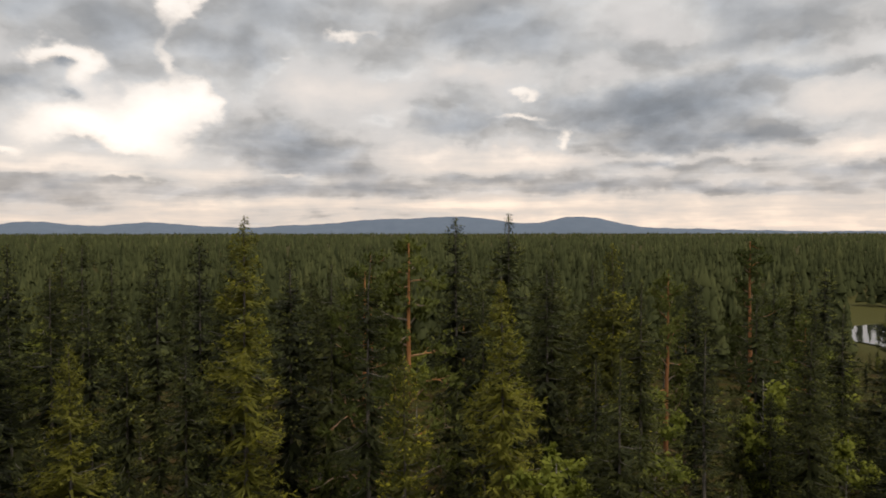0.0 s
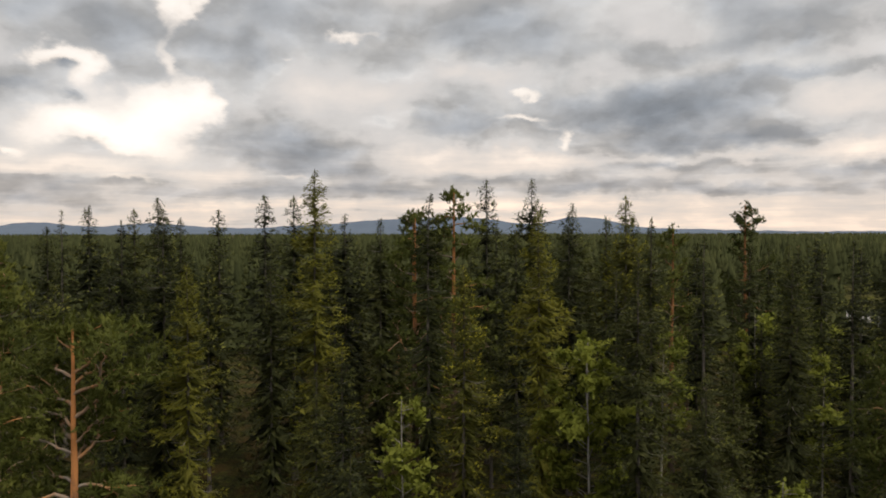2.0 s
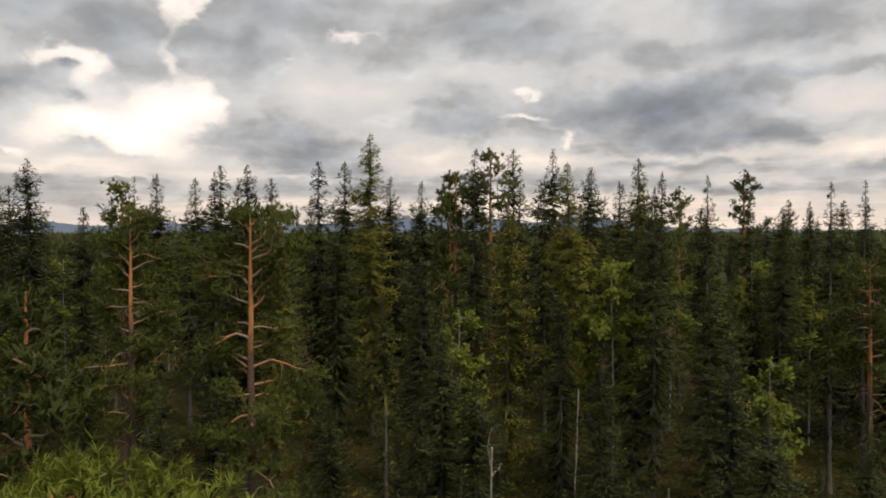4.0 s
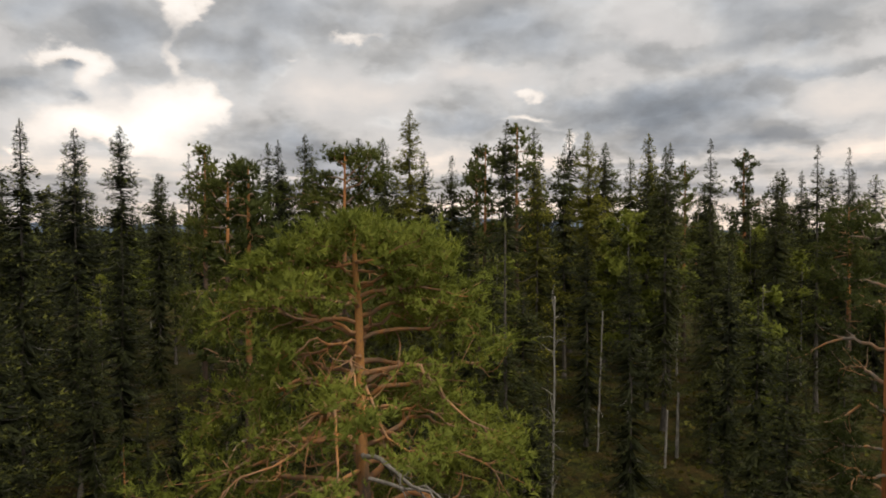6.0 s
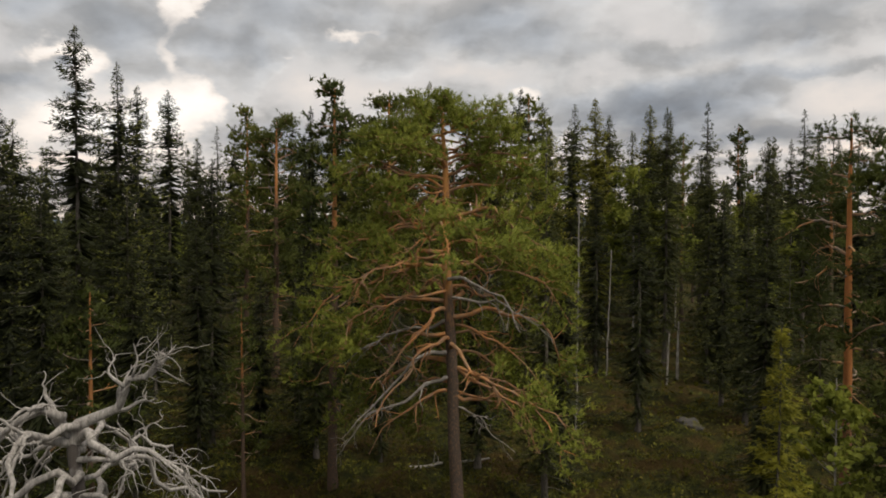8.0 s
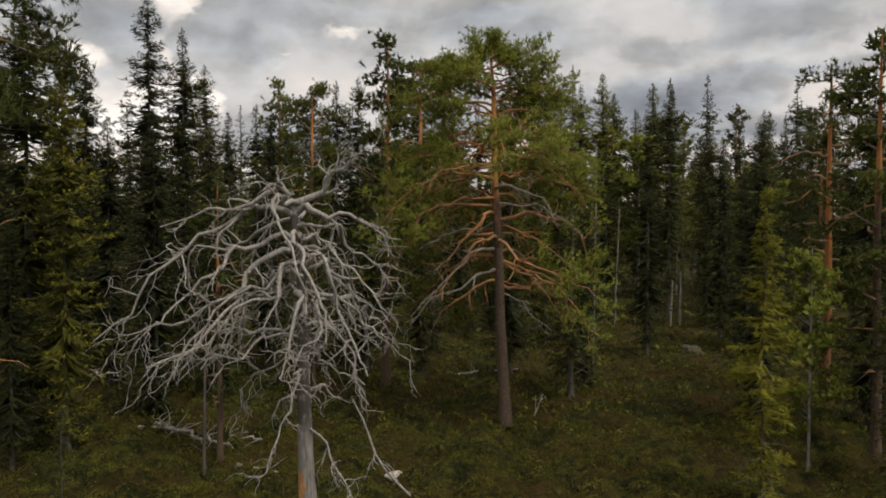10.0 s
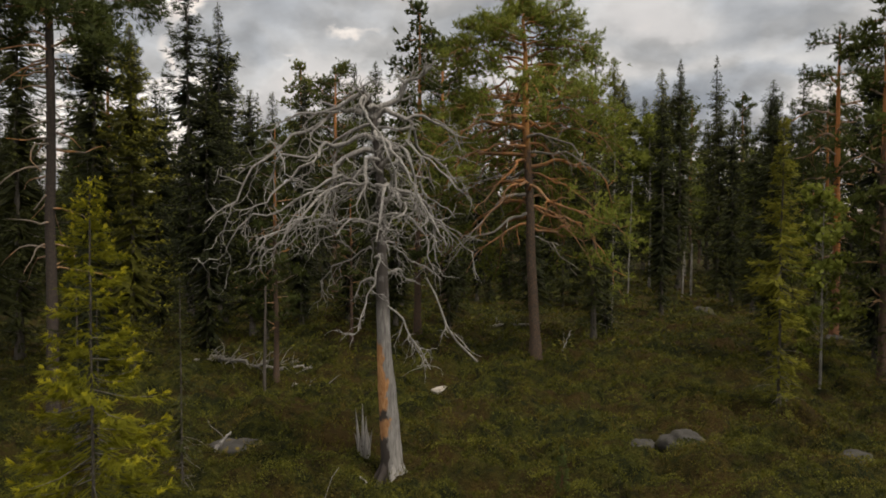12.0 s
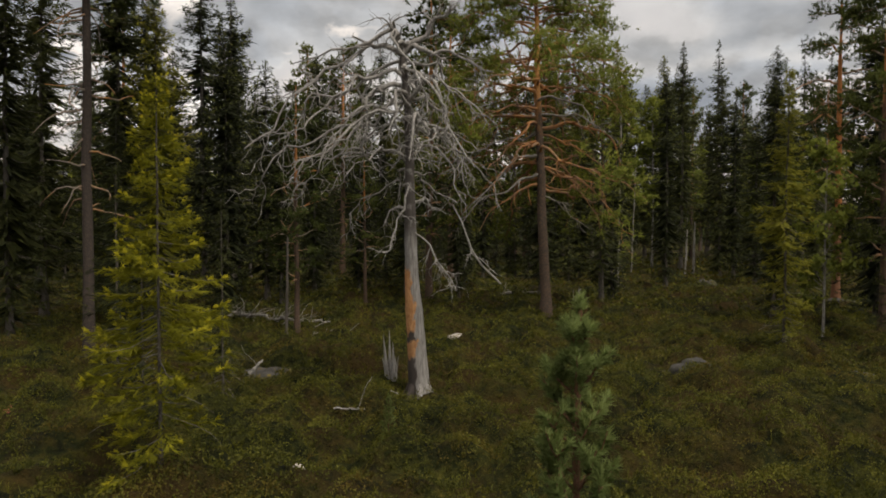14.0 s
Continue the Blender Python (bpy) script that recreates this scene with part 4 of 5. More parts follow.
def fill_forest():
    """The rest of the wood between the large trees, tall and then young."""
    rng = np.random.RandomState(77)
    for count, small in ((124, False), (50, True), (44, None)):
        made, tries = 0, 0
        while made < count and tries < 30000:
            tries += 1
            y = 24 + (30 if small else 106) * rng.rand() ** 0.75
            if small is None:
                y = rng.uniform(50, 84)
            x = rng.uniform(-0.72, 0.72) * (y + 4) + 4 * (1 - y / 90)
            az = x / y
            if y < 29 and -0.28 < az < 0.62:
                continue
            if 0.16 < az < 0.47 and y < (42 if 0.27 < az < 0.40 else 31 if small else 36):
                continue
            lakeward = y > 60 and 0.585 < (x - 11) / (y - 27.6) < 0.76      # low trees only towards the open water
            if lakeward and y > 108:
                continue
            gap = 1.6 if small else 2.5 + 0.012 * y
            if min((x - a) ** 2 + (y - b) ** 2 for a, b in TAKEN) < gap ** 2:
                continue
            TAKEN.append((x, y))
            u = rng.rand()
            made += 1
            if small:
                plant("spruce_tree", SP_SMALL[rng.randint(2)], x, y, rng.uniform(2.5, 6.5), "young dark green spruce in the shade of taller trees", "spruce", "young spruces")
                continue
            top = rng.uniform(14.5, 17.5) if small is None else np.interp(y, [24, 45, 75, 130], [7.5, 11.5, 14.8, 14.0]) * rng.uniform(0.72, 1.08)
            if lakeward:
                top = max(3.0, (19.0 - 0.181 * (y - 27.6)) * rng.uniform(0.6, 1.1))
            if u < 0.82:
                plant("spruce_tree", SP_LO[rng.randint(4)] if y < 60 else SP_VLO[rng.randint(3)], x, y, top, S_LABEL, "spruce", "forest trees", wide=rng.uniform(0.9, 1.2))
            elif u < 0.85:
                plant("pine_tree", PI[2], x, y, top, P_LABEL, "pine", "forest trees")
            else:
                plant("birch_tree", BI[rng.randint(3)], x, y, top * 0.7, B_LABEL, "birch", "forest trees")


fill_forest()


def lakeside_trees():
    """Low spruces and birches on the slope towards the lake."""
    rng = np.random.RandomState(78)
    for i in range(42):
        y = rng.uniform(58, 126)
        x = 11 + (y - 27.6) * rng.uniform(0.47, 0.77)
        top = max(2.6, (19.0 - 0.181 * (y - 27.6)) * rng.uniform(0.6, 0.95)) * (1.35 if i % 9 == 4 else 1.0)
        if i % 3 == 1:
            plant("birch_tree", BI[1 + i % 2], x, y, top, B_LABEL, "birch", "forest trees")
        else:
            plant("spruce_tree", SP_LO[i % 4], x, y, top, S_LABEL, "spruce", "forest trees", wide=1.2)


lakeside_trees()


def shading_wood_behind():
    """Unseen spruces round the far side of the clearing, added to block low sky light."""
    rng = np.random.RandomState(80)
    made = []
    while len(made) < 46:
        x, y = rng.uniform(-34, 40), rng.uniform(-30, 4)
        if y > -9 and -17 < x < 21 or made and min((x - a) ** 2 + (y - b) ** 2 for a, b in made) < 9:
            continue
        made.append((x, y))
        plant("spruce_tree", SP_VLO[rng.randint(3)], x, y, rng.uniform(11, 16), S_LABEL, "spruce", "forest trees", wide=rng.uniform(1.0, 1.25))


shading_wood_behind()


def dark_edge():
    """Half-grown dark spruces that close the wood behind the clearing."""
    rng = np.random.RandomState(79)
    made = 0
    while made < 26:
        y = rng.uniform(27, 44)
        x = rng.uniform(-0.62, 0.60) * y
        if 0.14 < x / y < 0.50 and y < 33 or 0.27 < x / y < 0.40 and y < 43:
            continue
        if min((x - a) ** 2 + (y - b) ** 2 for a, b in TAKEN) < 1.5 ** 2:
            continue
        TAKEN.append((x, y))
        made += 1
        plant("spruce_tree", SP_LO[rng.randint(4)], x, y, rng.uniform(5.5, 9.5), "half-grown dark spruce closing the edge of the wood", "spruce", "young spruces", wide=1.25)


dark_edge()

# ---------------------------------------------------------------- the large old pine and its neighbours
HERO_BARK = bark("old_pine_bark", (0.080, 0.064, 0.054), (0.52, 0.255, 0.085), (0.26, 0.16, 0.09), 6.2, 1.2, 7.0)
PINE_LIMB_GREY = bark("dead_pine_limb_bark", (0.18, 0.165, 0.145), (0.36, 0.335, 0.30), (0.13, 0.11, 0.09), None, 1.0, 2.0)
PINE_LIMB_ORANGE = bark("orange_pine_limb_bark", (0.25, 0.150, 0.085), (0.46, 0.215, 0.078), (0.27, 0.20, 0.15), None, 1.0, 1.6)


def arm(o, az, reach, up, drop, steps, kink, rng):
    """A crooked limb that leaves the stem at az (0 towards the clearing, 90 to the right), lifts and then sags."""
    u = np.linspace(0, 1, steps + 1)[:, None]
    out = np.array([math.sin(radians(az)), -math.cos(radians(az)), 0.0])
    turn = rng.normal(0, kink, (steps + 1, 3))
    turn[1:] = 0.45 * turn[:-1] + 0.75 * turn[1:]
    wander = np.cumsum(turn, 0) * reach / steps
    return o + out * reach * u + np.array([0, 0, 1.0]) * (up * u - drop * u ** 2) * reach + (wander - wander[0] - 0.75 * u * (wander[-1] - wander[0]))


def old_pine():
    """Broad pine: orange upper stem, limbs that arch out and down, needles in a dome over the bare inside."""
    rng = np.random.RandomState(401)
    wood, crown = Buf(), Buf()
    h, k = 11.3, 16
    zs = np.linspace(0, h - 0.15, k)
    stem = np.stack([-0.55 * zs / h + np.cumsum(rng.normal(0, 0.018, k)), np.cumsum(rng.normal(0, 0.012, k)), zs], -1)
    tube(wood, stem, np.interp(zs, [0, 0.4, 5, 8, 10, h], [0.24, 0.17, 0.135, 0.10, 0.06, 0.02]), 12)
    base, way, face, out = [], [], [], []

    def cushion(p, d, n):
        off = rng.normal(0, 0.13, (n, 3)) * [1, 1, 0.5]
        base.append(p + off)
        way.append(unit(d * 0.5 + rng.normal(0, 0.55, (n, 3)) + [0, 0, 0.4]))
        face.append(unit(off * 3.0 + unit([p[0], p[1], 0.0]) * 0.5 + [0, 0, 0.75]))

    count = 78
    for i in range(count):
        z = 3.9 + 7.1 * ((i + rng.rand()) / count) ** 0.85
        az = i * 137.5 + rng.uniform(-30, 30)
        front = math.cos(radians(az)) > 0.10
        if front and z < 8.0:                    # the bare limbs fan out to both sides of the opening
            az = (1 if math.sin(radians(az)) > 0 else -1) * rng.uniform(35, 92)
        elif front and rng.rand() < 0.4:         # and the orange stem shows high up between the boughs
            az = (1 if math.sin(radians(az)) > 0 else -1) * rng.uniform(55, 100)
        wide = float(np.interp(z, [3.9, 5.0, 6.0, 7.0, 8.0, 9.0, 10.0, 10.6, 11.1], [2.3, 3.2, 3.5, 3.3, 3.0, 2.6, 1.9, 1.2, 0.5]))
        bare = z < 5.2 and rng.rand() < 0.55 or front and z < 7.6 and rng.rand() < 0.80
        reach = wide * rng.uniform(0.72, 1.08) * (0.86 if bare else 1.0)
        up = float(np.interp(z, [4, 6, 9, 11], [0.05, 0.12, 0.28, 0.42])) + rng.normal(0, 0.07)
        drop = float(np.interp(z, [4, 6, 8, 9.5, 11], [0.70, 0.66, 0.50, 0.25, 0.05])) + rng.normal(0, 0.06)
        pts = arm(along(stem, z / (h - 0.15))[0], az, reach, up, drop, 13, 0.42, rng)
        r0 = (0.016 + 0.0115 * reach) * rng.uniform(0.7, 1.5)
        b = Buf()
        tube(b, pts, np.linspace(r0, 0.009, 14), 6)
        for j in range(int(4 + 3.4 * reach)):
            q = rng.uniform(0.22, 1.0)
            p, d = along(pts, q)
            sub = bend(p, unit(d + rng.normal(0, 0.62, 3) * [1, 1, 0.7]), reach * rng.uniform(0.14, 0.36), 6, 0.27, -0.06 if bare else 0.06, rng)
            tube(b, sub, np.linspace(max(0.009, r0 * (1 - q) * 0.7), 0.004, 7), 4)
            for _ in range(2 if bare else 1):
                pe, de = along(sub, rng.uniform(0.3, 0.9))
                twig = bend(pe, unit(de + rng.normal(0, 0.8, 3)), rng.uniform(0.12, 0.34), 4, 0.35, -0.05 if bare else 0.1, rng)
                tube(b, twig, np.linspace(0.006, 0.0025, 5), 3)
                if not bare and q > 0.45:
                    cushion(twig[-1], unit(twig[-1] - twig[-2]), 7)
            if not bare and (q > 0.45 or z > 9.4):
                for e in (0.55, 1.0):
                    pe, de = along(sub, e)
                    cushion(pe, de, 8)
        if not bare:
            cushion(pts[-1], unit(pts[-1] - pts[-2]), 8)
        grey = bare and rng.rand() < 0.62
        out.append(("limb", b.mesh("old_pine_limb", PINE_LIMB_GREY if grey else PINE_LIMB_ORANGE, True), "bare grey dead limb" if grey else "crooked orange limb"))
    cushion(stem[-1], np.array([0, 0, 1.0]), 14)
    blades(crown, np.concatenate(base), np.concatenate(way), 0.16, 0.0115, 9, 0.55, rng, 0.45, 0.0, np.concatenate(face))
    return [("trunk", wood.mesh("old_pine_trunk", HERO_BARK, True), "dark plated stem turning orange upwards"), *out, ("crown", crown.mesh("old_pine_crown", PINE_OLD_LIT), "")], h


plant("pine_tree", old_pine(), 3.25, 22.0, 11.0, "broad old Scots pine with orange crooked limbs and umbrella crown", "pine", spin=0)
plant("pine_tree", pine_meshes(102, 11.3, 0.34, 2.3, limbs=24, rise=0.18, pull=-0.01, wobble=0.24, tuft=0.17, width=0.065, count=11, outer=0.45, dens=1.6, clump=0.13, ends=(0.6, 1.0), girth=0.0125, skirt=12, split=True,
      wood_mat=bark("orange_pine_bark", (0.20, 0.10, 0.055), (0.46, 0.185, 0.060), (0.22, 0.12, 0.07), 2.4, 1.5), profile=([0.34, 0.6, 0.8, 1.0], [0.75, 0.9, 0.75, 0.3])),
      14.3, 25.4, 11.4, "slender Scots pine with a bright orange stem and dead stubs", "pine", spin=30)
plant("pine_tree", pine_meshes(103, 14, 0.55, 2.5, limbs=34, rise=0.12, pull=0.0, wobble=0.18, tuft=0.20, width=0.062, count=11, outer=0.35, dens=1.9, clump=0.15, ends=(0.6, 1.0), vary=(0.5, 1.15), girth=0.0082, skirt=30, split=True, droop_low=0.03, subs=3.0, thick=0.7,
      wood_mat=bark("dark_pine_bark", (0.055, 0.046, 0.040), (0.33, 0.14, 0.055), (0.12, 0.09, 0.07), 8.5, 1.6)),
      -7.67, 15.0, 14.5, "tall dark pine with dead lower limbs beside the clearing", "pine", spin=10)
SP_POOR = spruce_meshes(108, 4.0, 0.85, dens=1.2, low=0.12, sparse=0.25, taper=2.2, blade=(0.19, 0.012, 5), twigs=26, whorl=0.34, inner=3, core_w=0.05, girth=0.7, shoots=3)
for x, y, top in ((-3.62, 11.3, 3.3), (-5.1, 11.7, 3.2), (-6.3, 13.3, 4.0)):
    plant("spruce_tree", SP_POOR, x, y, top, "small poor dark spruce with bare lower twigs on the heath", "spruce", "young spruces")
plant("spruce_tree", spruce_meshes(104, 11.2, 1.5, low=0.10, taper=8.0, sparse=0.05, bare_top=0.24), 5.7, 25.2, 11.2, "narrow dark spruce with a dead broken top", "spruce")
plant("spruce_tree", spruce_meshes(105, 6.5, 0.88, dens=3.0, low=0.10, taper=3.0, leaf=SPRUCE_OLIVE, fresh=SPRUCE_YELLOW_LIT_FRESH, blade=(0.20, 0.013, 7), whorl=0.30, inner=5, core_w=0.07, girth=0.7), 7.9, 16.1, 6.6, "young yellow-green spruce on the heath", "spruce", "young bright spruces")
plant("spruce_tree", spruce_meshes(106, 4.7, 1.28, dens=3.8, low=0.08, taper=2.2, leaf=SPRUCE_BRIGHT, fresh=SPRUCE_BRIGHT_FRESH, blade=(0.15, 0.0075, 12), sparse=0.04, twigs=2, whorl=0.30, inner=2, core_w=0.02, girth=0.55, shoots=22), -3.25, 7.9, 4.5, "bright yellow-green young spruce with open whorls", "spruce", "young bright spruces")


def young_pine():
    """Knee-to-head-high pine with long needles on candle-like shoots."""
    rng = np.random.RandomState(107)
    wood, crown = Buf(), Buf()
    h = 2.72
    stem = np.stack([np.linspace(0, 0.03, 8), np.linspace(0, -0.02, 8), np.linspace(0, h, 8)], -1)
    tube(wood, stem, np.linspace(0.03, 0.012, 8), 7)
    base, way, face = [], [], []

    def shoot(p0, p1):
        m = int(np.linalg.norm(p1 - p0) * 110) + 8
        s = rng.uniform(0, 1, (m, 1))
        base.append(p0 + (p1 - p0) * s)
        aside = rng.normal(0, 0.5, (m, 3))
        way.append(unit(unit(p1 - p0) * 0.8 + aside))
        face.append(unit(aside + unit([p1[0], p1[1], 0.01]) * 0.3 + [0, 0, 0.5]))

    for _ in range(4):
        shoot(stem[-2] - [0, 0, 0.1], stem[-1] + [0, 0, 0.02])
    shoot(np.array([0.02, 0, 1.5]), stem[-2])
    for k in range(11):
        z = 0.3 + 2.15 * k / 10
        L = np.interp(z, [0.3, 1.2, 2.0, 2.45], [0.56, 0.46, 0.30, 0.14])
        for i in range(5):
            a = i * 2 * np.pi / 5 + rng.uniform(-0.4, 0.4) + k * 1.1
            pts = bend([0.01, 0, z + rng.uniform(-0.08, 0.08)], [math.cos(a), math.sin(a), 0.75], L * rng.uniform(0.7, 1.15), 5, 0.08, 0.12, rng)
            tube(wood, pts, np.linspace(0.010, 0.005, 6), 4)
            shoot(pts[2], pts[-1])
            for _ in range(2):
                p, d = along(pts, rng.uniform(0.4, 0.95))
                e = p + unit(d + rng.normal(0, 0.6, 3) + [0, 0, 0.5]) * L * rng.uniform(0.25, 0.45)
                tube(wood, np.array([p, (p + e) / 2, e]), [0.005, 0.004, 0.003], 3)
                shoot(p, e)
    blades(crown, np.concatenate(base), np.concatenate(way), 0.066, 0.0040, 8, 0.30, rng, 0.3, 0.0, np.concatenate(face))
    return [("trunk", wood.mesh("young_pine_trunk", bark("young_pine_bark", (0.15, 0.080, 0.048), (0.26, 0.14, 0.08), (0.12, 0.08, 0.06), None, 1.0, 20.0), True), ""), ("crown", crown.mesh("young_pine_crown", PINE_YOUNG), "")], h


YOUNG = young_pine()
plant("young_pine", YOUNG, 0.65, 3.48, 2.65, "young blue-green pine with upright needle shoots", "pine", "young pines", spin=0)
plant("young_pine", YOUNG, -0.8, 10.0, 0.95, "knee-high pine seedling in the heath", "pine", "young pines")
plant("young_pine", YOUNG, 2.1, 10.4, 0.8, "knee-high pine seedling in the heath", "pine", "young pines")


# ---------------------------------------------------------------- the dead pine
def dead_wood(name, light, dark, orange=False):
    mat, n = material(name)
    pos = n.add("ShaderNodeTexCoord").outputs["Object"]
    x, y, z = n.sep(pos)
    grain = n.noise(n.mapping(pos, (1, 1, 0.10), (0, 0, 0), (0.15, 0.1, 0)), 34.0, 4.0, 0.65, 0.4)
    blot = n.noise(pos, 3.2, 4.0, 0.6)
    col = n.mix(n.ramp(grain, [(0.35, (0, 0, 0)), (0.65, (1, 1, 1))]), dark, light)
    col = n.mix(n.ramp(blot, [(0.5, (0, 0, 0)), (0.75, (0.7, 0.7, 0.7))]), col, dark)
    if orange:
        wob = n.m("MULTIPLY", n.m("SUBTRACT", n.noise(n.mapping(pos, (2.2, 2.2, 1.0)), 2.4, 4.0, 0.6), 0.5), 0.5)
        xx = n.m("ADD", n.m("MULTIPLY_ADD", z, 0.035, x), wob)

        def step(v, a, b):
            return n.ramp(n.m("DIVIDE", n.m("SUBTRACT", v, a), b - a), [(0.0, (0, 0, 0)), (1.0, (1, 1, 1))])

        zz = n.m("ADD", z, wob)
        left = step(xx, 0.03, 0.0)
        band = n.m("MULTIPLY", step(zz, 1.22, 1.30), step(zz, 2.45, 2.36))
        spot = n.m("MULTIPLY", step(zz, 0.80, 0.86), step(zz, 1.10, 1.04))
        barky = n.mix(n.noise(n.mapping(pos, (1, 1, 0.3)), 16.0, 4.0, 0.6), (0.035, 0.030, 0.028), (0.10, 0.085, 0.075))
        side = n.m("MULTIPLY", step(xx, 0.0, -0.03), step(zz, 1.5, 1.35))
        col = n.mix(side, col, barky)
        twist = n.noise(n.mapping(pos, (3.0, 3.0, 1.1), (0, 0, 0), (0.5, 0.35, 0.6)), 7.0, 3.0, 0.6, 1.2)
        fresh = n.mix(n.ramp(twist, [(0.38, (0, 0, 0)), (0.62, (1, 1, 1))]), (0.36, 0.175, 0.070), (0.56, 0.31, 0.145))
        col = n.mix(n.m("MULTIPLY", left, n.m("MAXIMUM", band, n.m("MULTIPLY", spot, 0.9))), col, fresh)
        old = n.m("MULTIPLY", step(zz, 2.7, 3.2), 0.9)
        col = n.mix(n.m("MULTIPLY", old, step(blot, 0.36, 0.46)), col, barky)
    finish(n, col, 0.85, grain, 0.5, 0.01, spec=0.2)
    return mat


SNAG = dead_wood("snag_trunk_wood", (0.36, 0.345, 0.325), (0.17, 0.16, 0.15), True)
GREY = dead_wood("weathered_grey_wood", (0.40, 0.385, 0.36), (0.17, 0.16, 0.148))
LOG_WOOD = dead_wood("fallen_grey_wood", (0.40, 0.38, 0.345), (0.16, 0.15, 0.135))
DARK_WOOD = dead_wood("dark_dead_wood", (0.13, 0.115, 0.10), (0.06, 0.052, 0.045))


def dead_pine():
    rng = np.random.RandomState(212)
    root = new("dead_pine_tree")
    root.matrix_world = Matrix.Translation((-0.48, 12.35, float(gz(-0.48, 12.35)) - 0.1))
    stem = np.array([(0.05, 0, 0), (0.03, 0, 0.35), (-0.02, 0, 1.1), (-0.10, 0, 2.2), (-0.13, 0, 3.3), (-0.14, 0, 4.3), (-0.17, 0, 5.3), (-0.26, 0, 6.0), (-0.27, 0, 6.25)], float)
    fine = np.array([along(stem, s)[0] for s in np.linspace(0, 0.9999, 30)])
    buf = Buf()
    tube(buf, fine, np.interp(fine[:, 2], [0, 0.25, 1.2, 2.4, 4.5, 6.3], [0.25, 0.195, 0.165, 0.120, 0.075, 0.055]) * rng.uniform(0.95, 1.05, 30), 16)
    for i in range(7):                           # flared root feet
        a = i * 0.9 + 0.3
        o = np.array([math.cos(a), math.sin(a), 0.0])
        tube(buf, np.array([o * 0.10 + [0.03, 0, 0.42], o * 0.17 + [0.03, 0, 0.2], o * 0.30 + [0.03, 0, 0.02], o * 0.5 + [0.03, 0, -0.1]]), [0.06, 0.075, 0.055, 0.03], 6)
    part("trunk", buf.mesh("snag_trunk", SNAG, True), root, "grey weathered trunk with an orange barkless patch")

    def limb(pts, r0, twigs, fall=-0.10, tip=0.009):
        b = Buf()
        k = len(pts)
        reach = np.linalg.norm(pts[-1] - pts[0])
        tube(b, pts, np.linspace(r0, tip, k) * rng.uniform(0.86, 1.16, k), 7)
        for _ in range(int((4 + 3.4 * reach) * twigs)):
            q = rng.uniform(0.22, 1.0)
            p, d = along(pts, q)
            sub = bend(p, unit(d + rng.normal(0, 0.60, 3)), reach * rng.uniform(0.16, 0.44) * (1.2 - 0.5 * q), 9, 0.30, fall, rng)
            tube(b, sub, np.linspace(max(0.010, r0 * (1 - q) * 0.8), 0.004, 10), 5)
            for _ in range(rng.randint(3, 6)):
                p2, d2 = along(sub, rng.uniform(0.2, 1.0))
                twig = bend(p2, unit(d2 + rng.normal(0, 0.75, 3)), rng.uniform(0.14, 0.5), 6, 0.36, fall, rng)
                tube(b, twig, np.linspace(0.0075, 0.0022, 7), 3)
        part("limb", b.mesh("snag_limb", GREY, True), root, "crooked bleached bare limb")

    def at(z):
        return np.array([np.interp(z, stem[:, 2], stem[:, 0]), 0, z])

    # the crooked leader that leans over to one side, and the first arms below it
    limb(np.array([(-0.27, 0, 6.15), (-0.22, 0.02, 6.32), (-0.02, 0.05, 6.40), (0.16, 0.04, 6.48), (0.24, 0.0, 6.66), (0.30, -0.04, 6.78), (0.46, -0.05, 6.80), (0.56, -0.02, 6.90), (0.66, 0.0, 6.98)], float), 0.062, 1.1, 0.05, 0.018)
    limb(arm(at(6.2), -88, 1.9, 0.20, 0.35, 16, 0.55, rng), 0.058, 0.7, -0.06)
    limb(arm(at(6.15), 82, 1.55, 0.06, 0.30, 16, 0.55, rng), 0.052, 0.8)
    limb(arm(at(5.55), -55, 2.1, -0.02, 0.62, 16, 0.62, rng), 0.052, 0.9)
    limb(arm(at(5.0), 8, 1.7, 0.25, 0.75, 16, 0.62, rng), 0.050, 0.9)
    count = 27
    for i in range(count):
        z = 6.2 - 2.35 * (i / count) ** 1.25 + rng.uniform(-0.12, 0.12)
        az = i * 137.5 + 40 + rng.uniform(-28, 28)
        side = -math.sin(radians(az))
        reach = (2.30 + 0.65 * side) * rng.uniform(0.72, 1.04) * float(np.interp(z, [3.8, 4.4, 5.2, 6], [0.45, 0.72, 1.0, 1.0]))
        up = float(np.interp(z, [3.8, 5, 6.2], [0.20, 0.12, 0.12])) + rng.normal(0, 0.12)
        limb(arm(at(z), az, reach, up, rng.uniform(0.45, 0.90), 16, 0.62, rng), 0.016 + 0.026 * (z - 3) / 3.2 * rng.uniform(0.55, 1.3), rng.uniform(0.45, 0.75))
    limb(arm(at(3.55), 95, 0.55, 0.3, 0.5, 8, 0.5, rng), 0.035, 0.6)
    limb(arm(at(3.45), -80, 0.5, -0.3, 0.3, 8, 0.5, rng), 0.035, 0.6)
    # thin broken branches that hang down beside the stem
    limb(np.array([(0.62, -0.3, 3.5), (0.78, -0.32, 3.2), (0.95, -0.35, 2.72), (1.12, -0.36, 2.46), (1.45, -0.4, 2.14)], float), 0.014, 0.25, -0.05, 0.020)
    limb(arm(at(3.1), 60, 0.95, -0.75, 0.35, 10, 0.3, rng), 0.016, 0.9)
    tagged(root, "dead grey pine snag with twisted drooping bare limbs", "dead tree")


dead_pine()


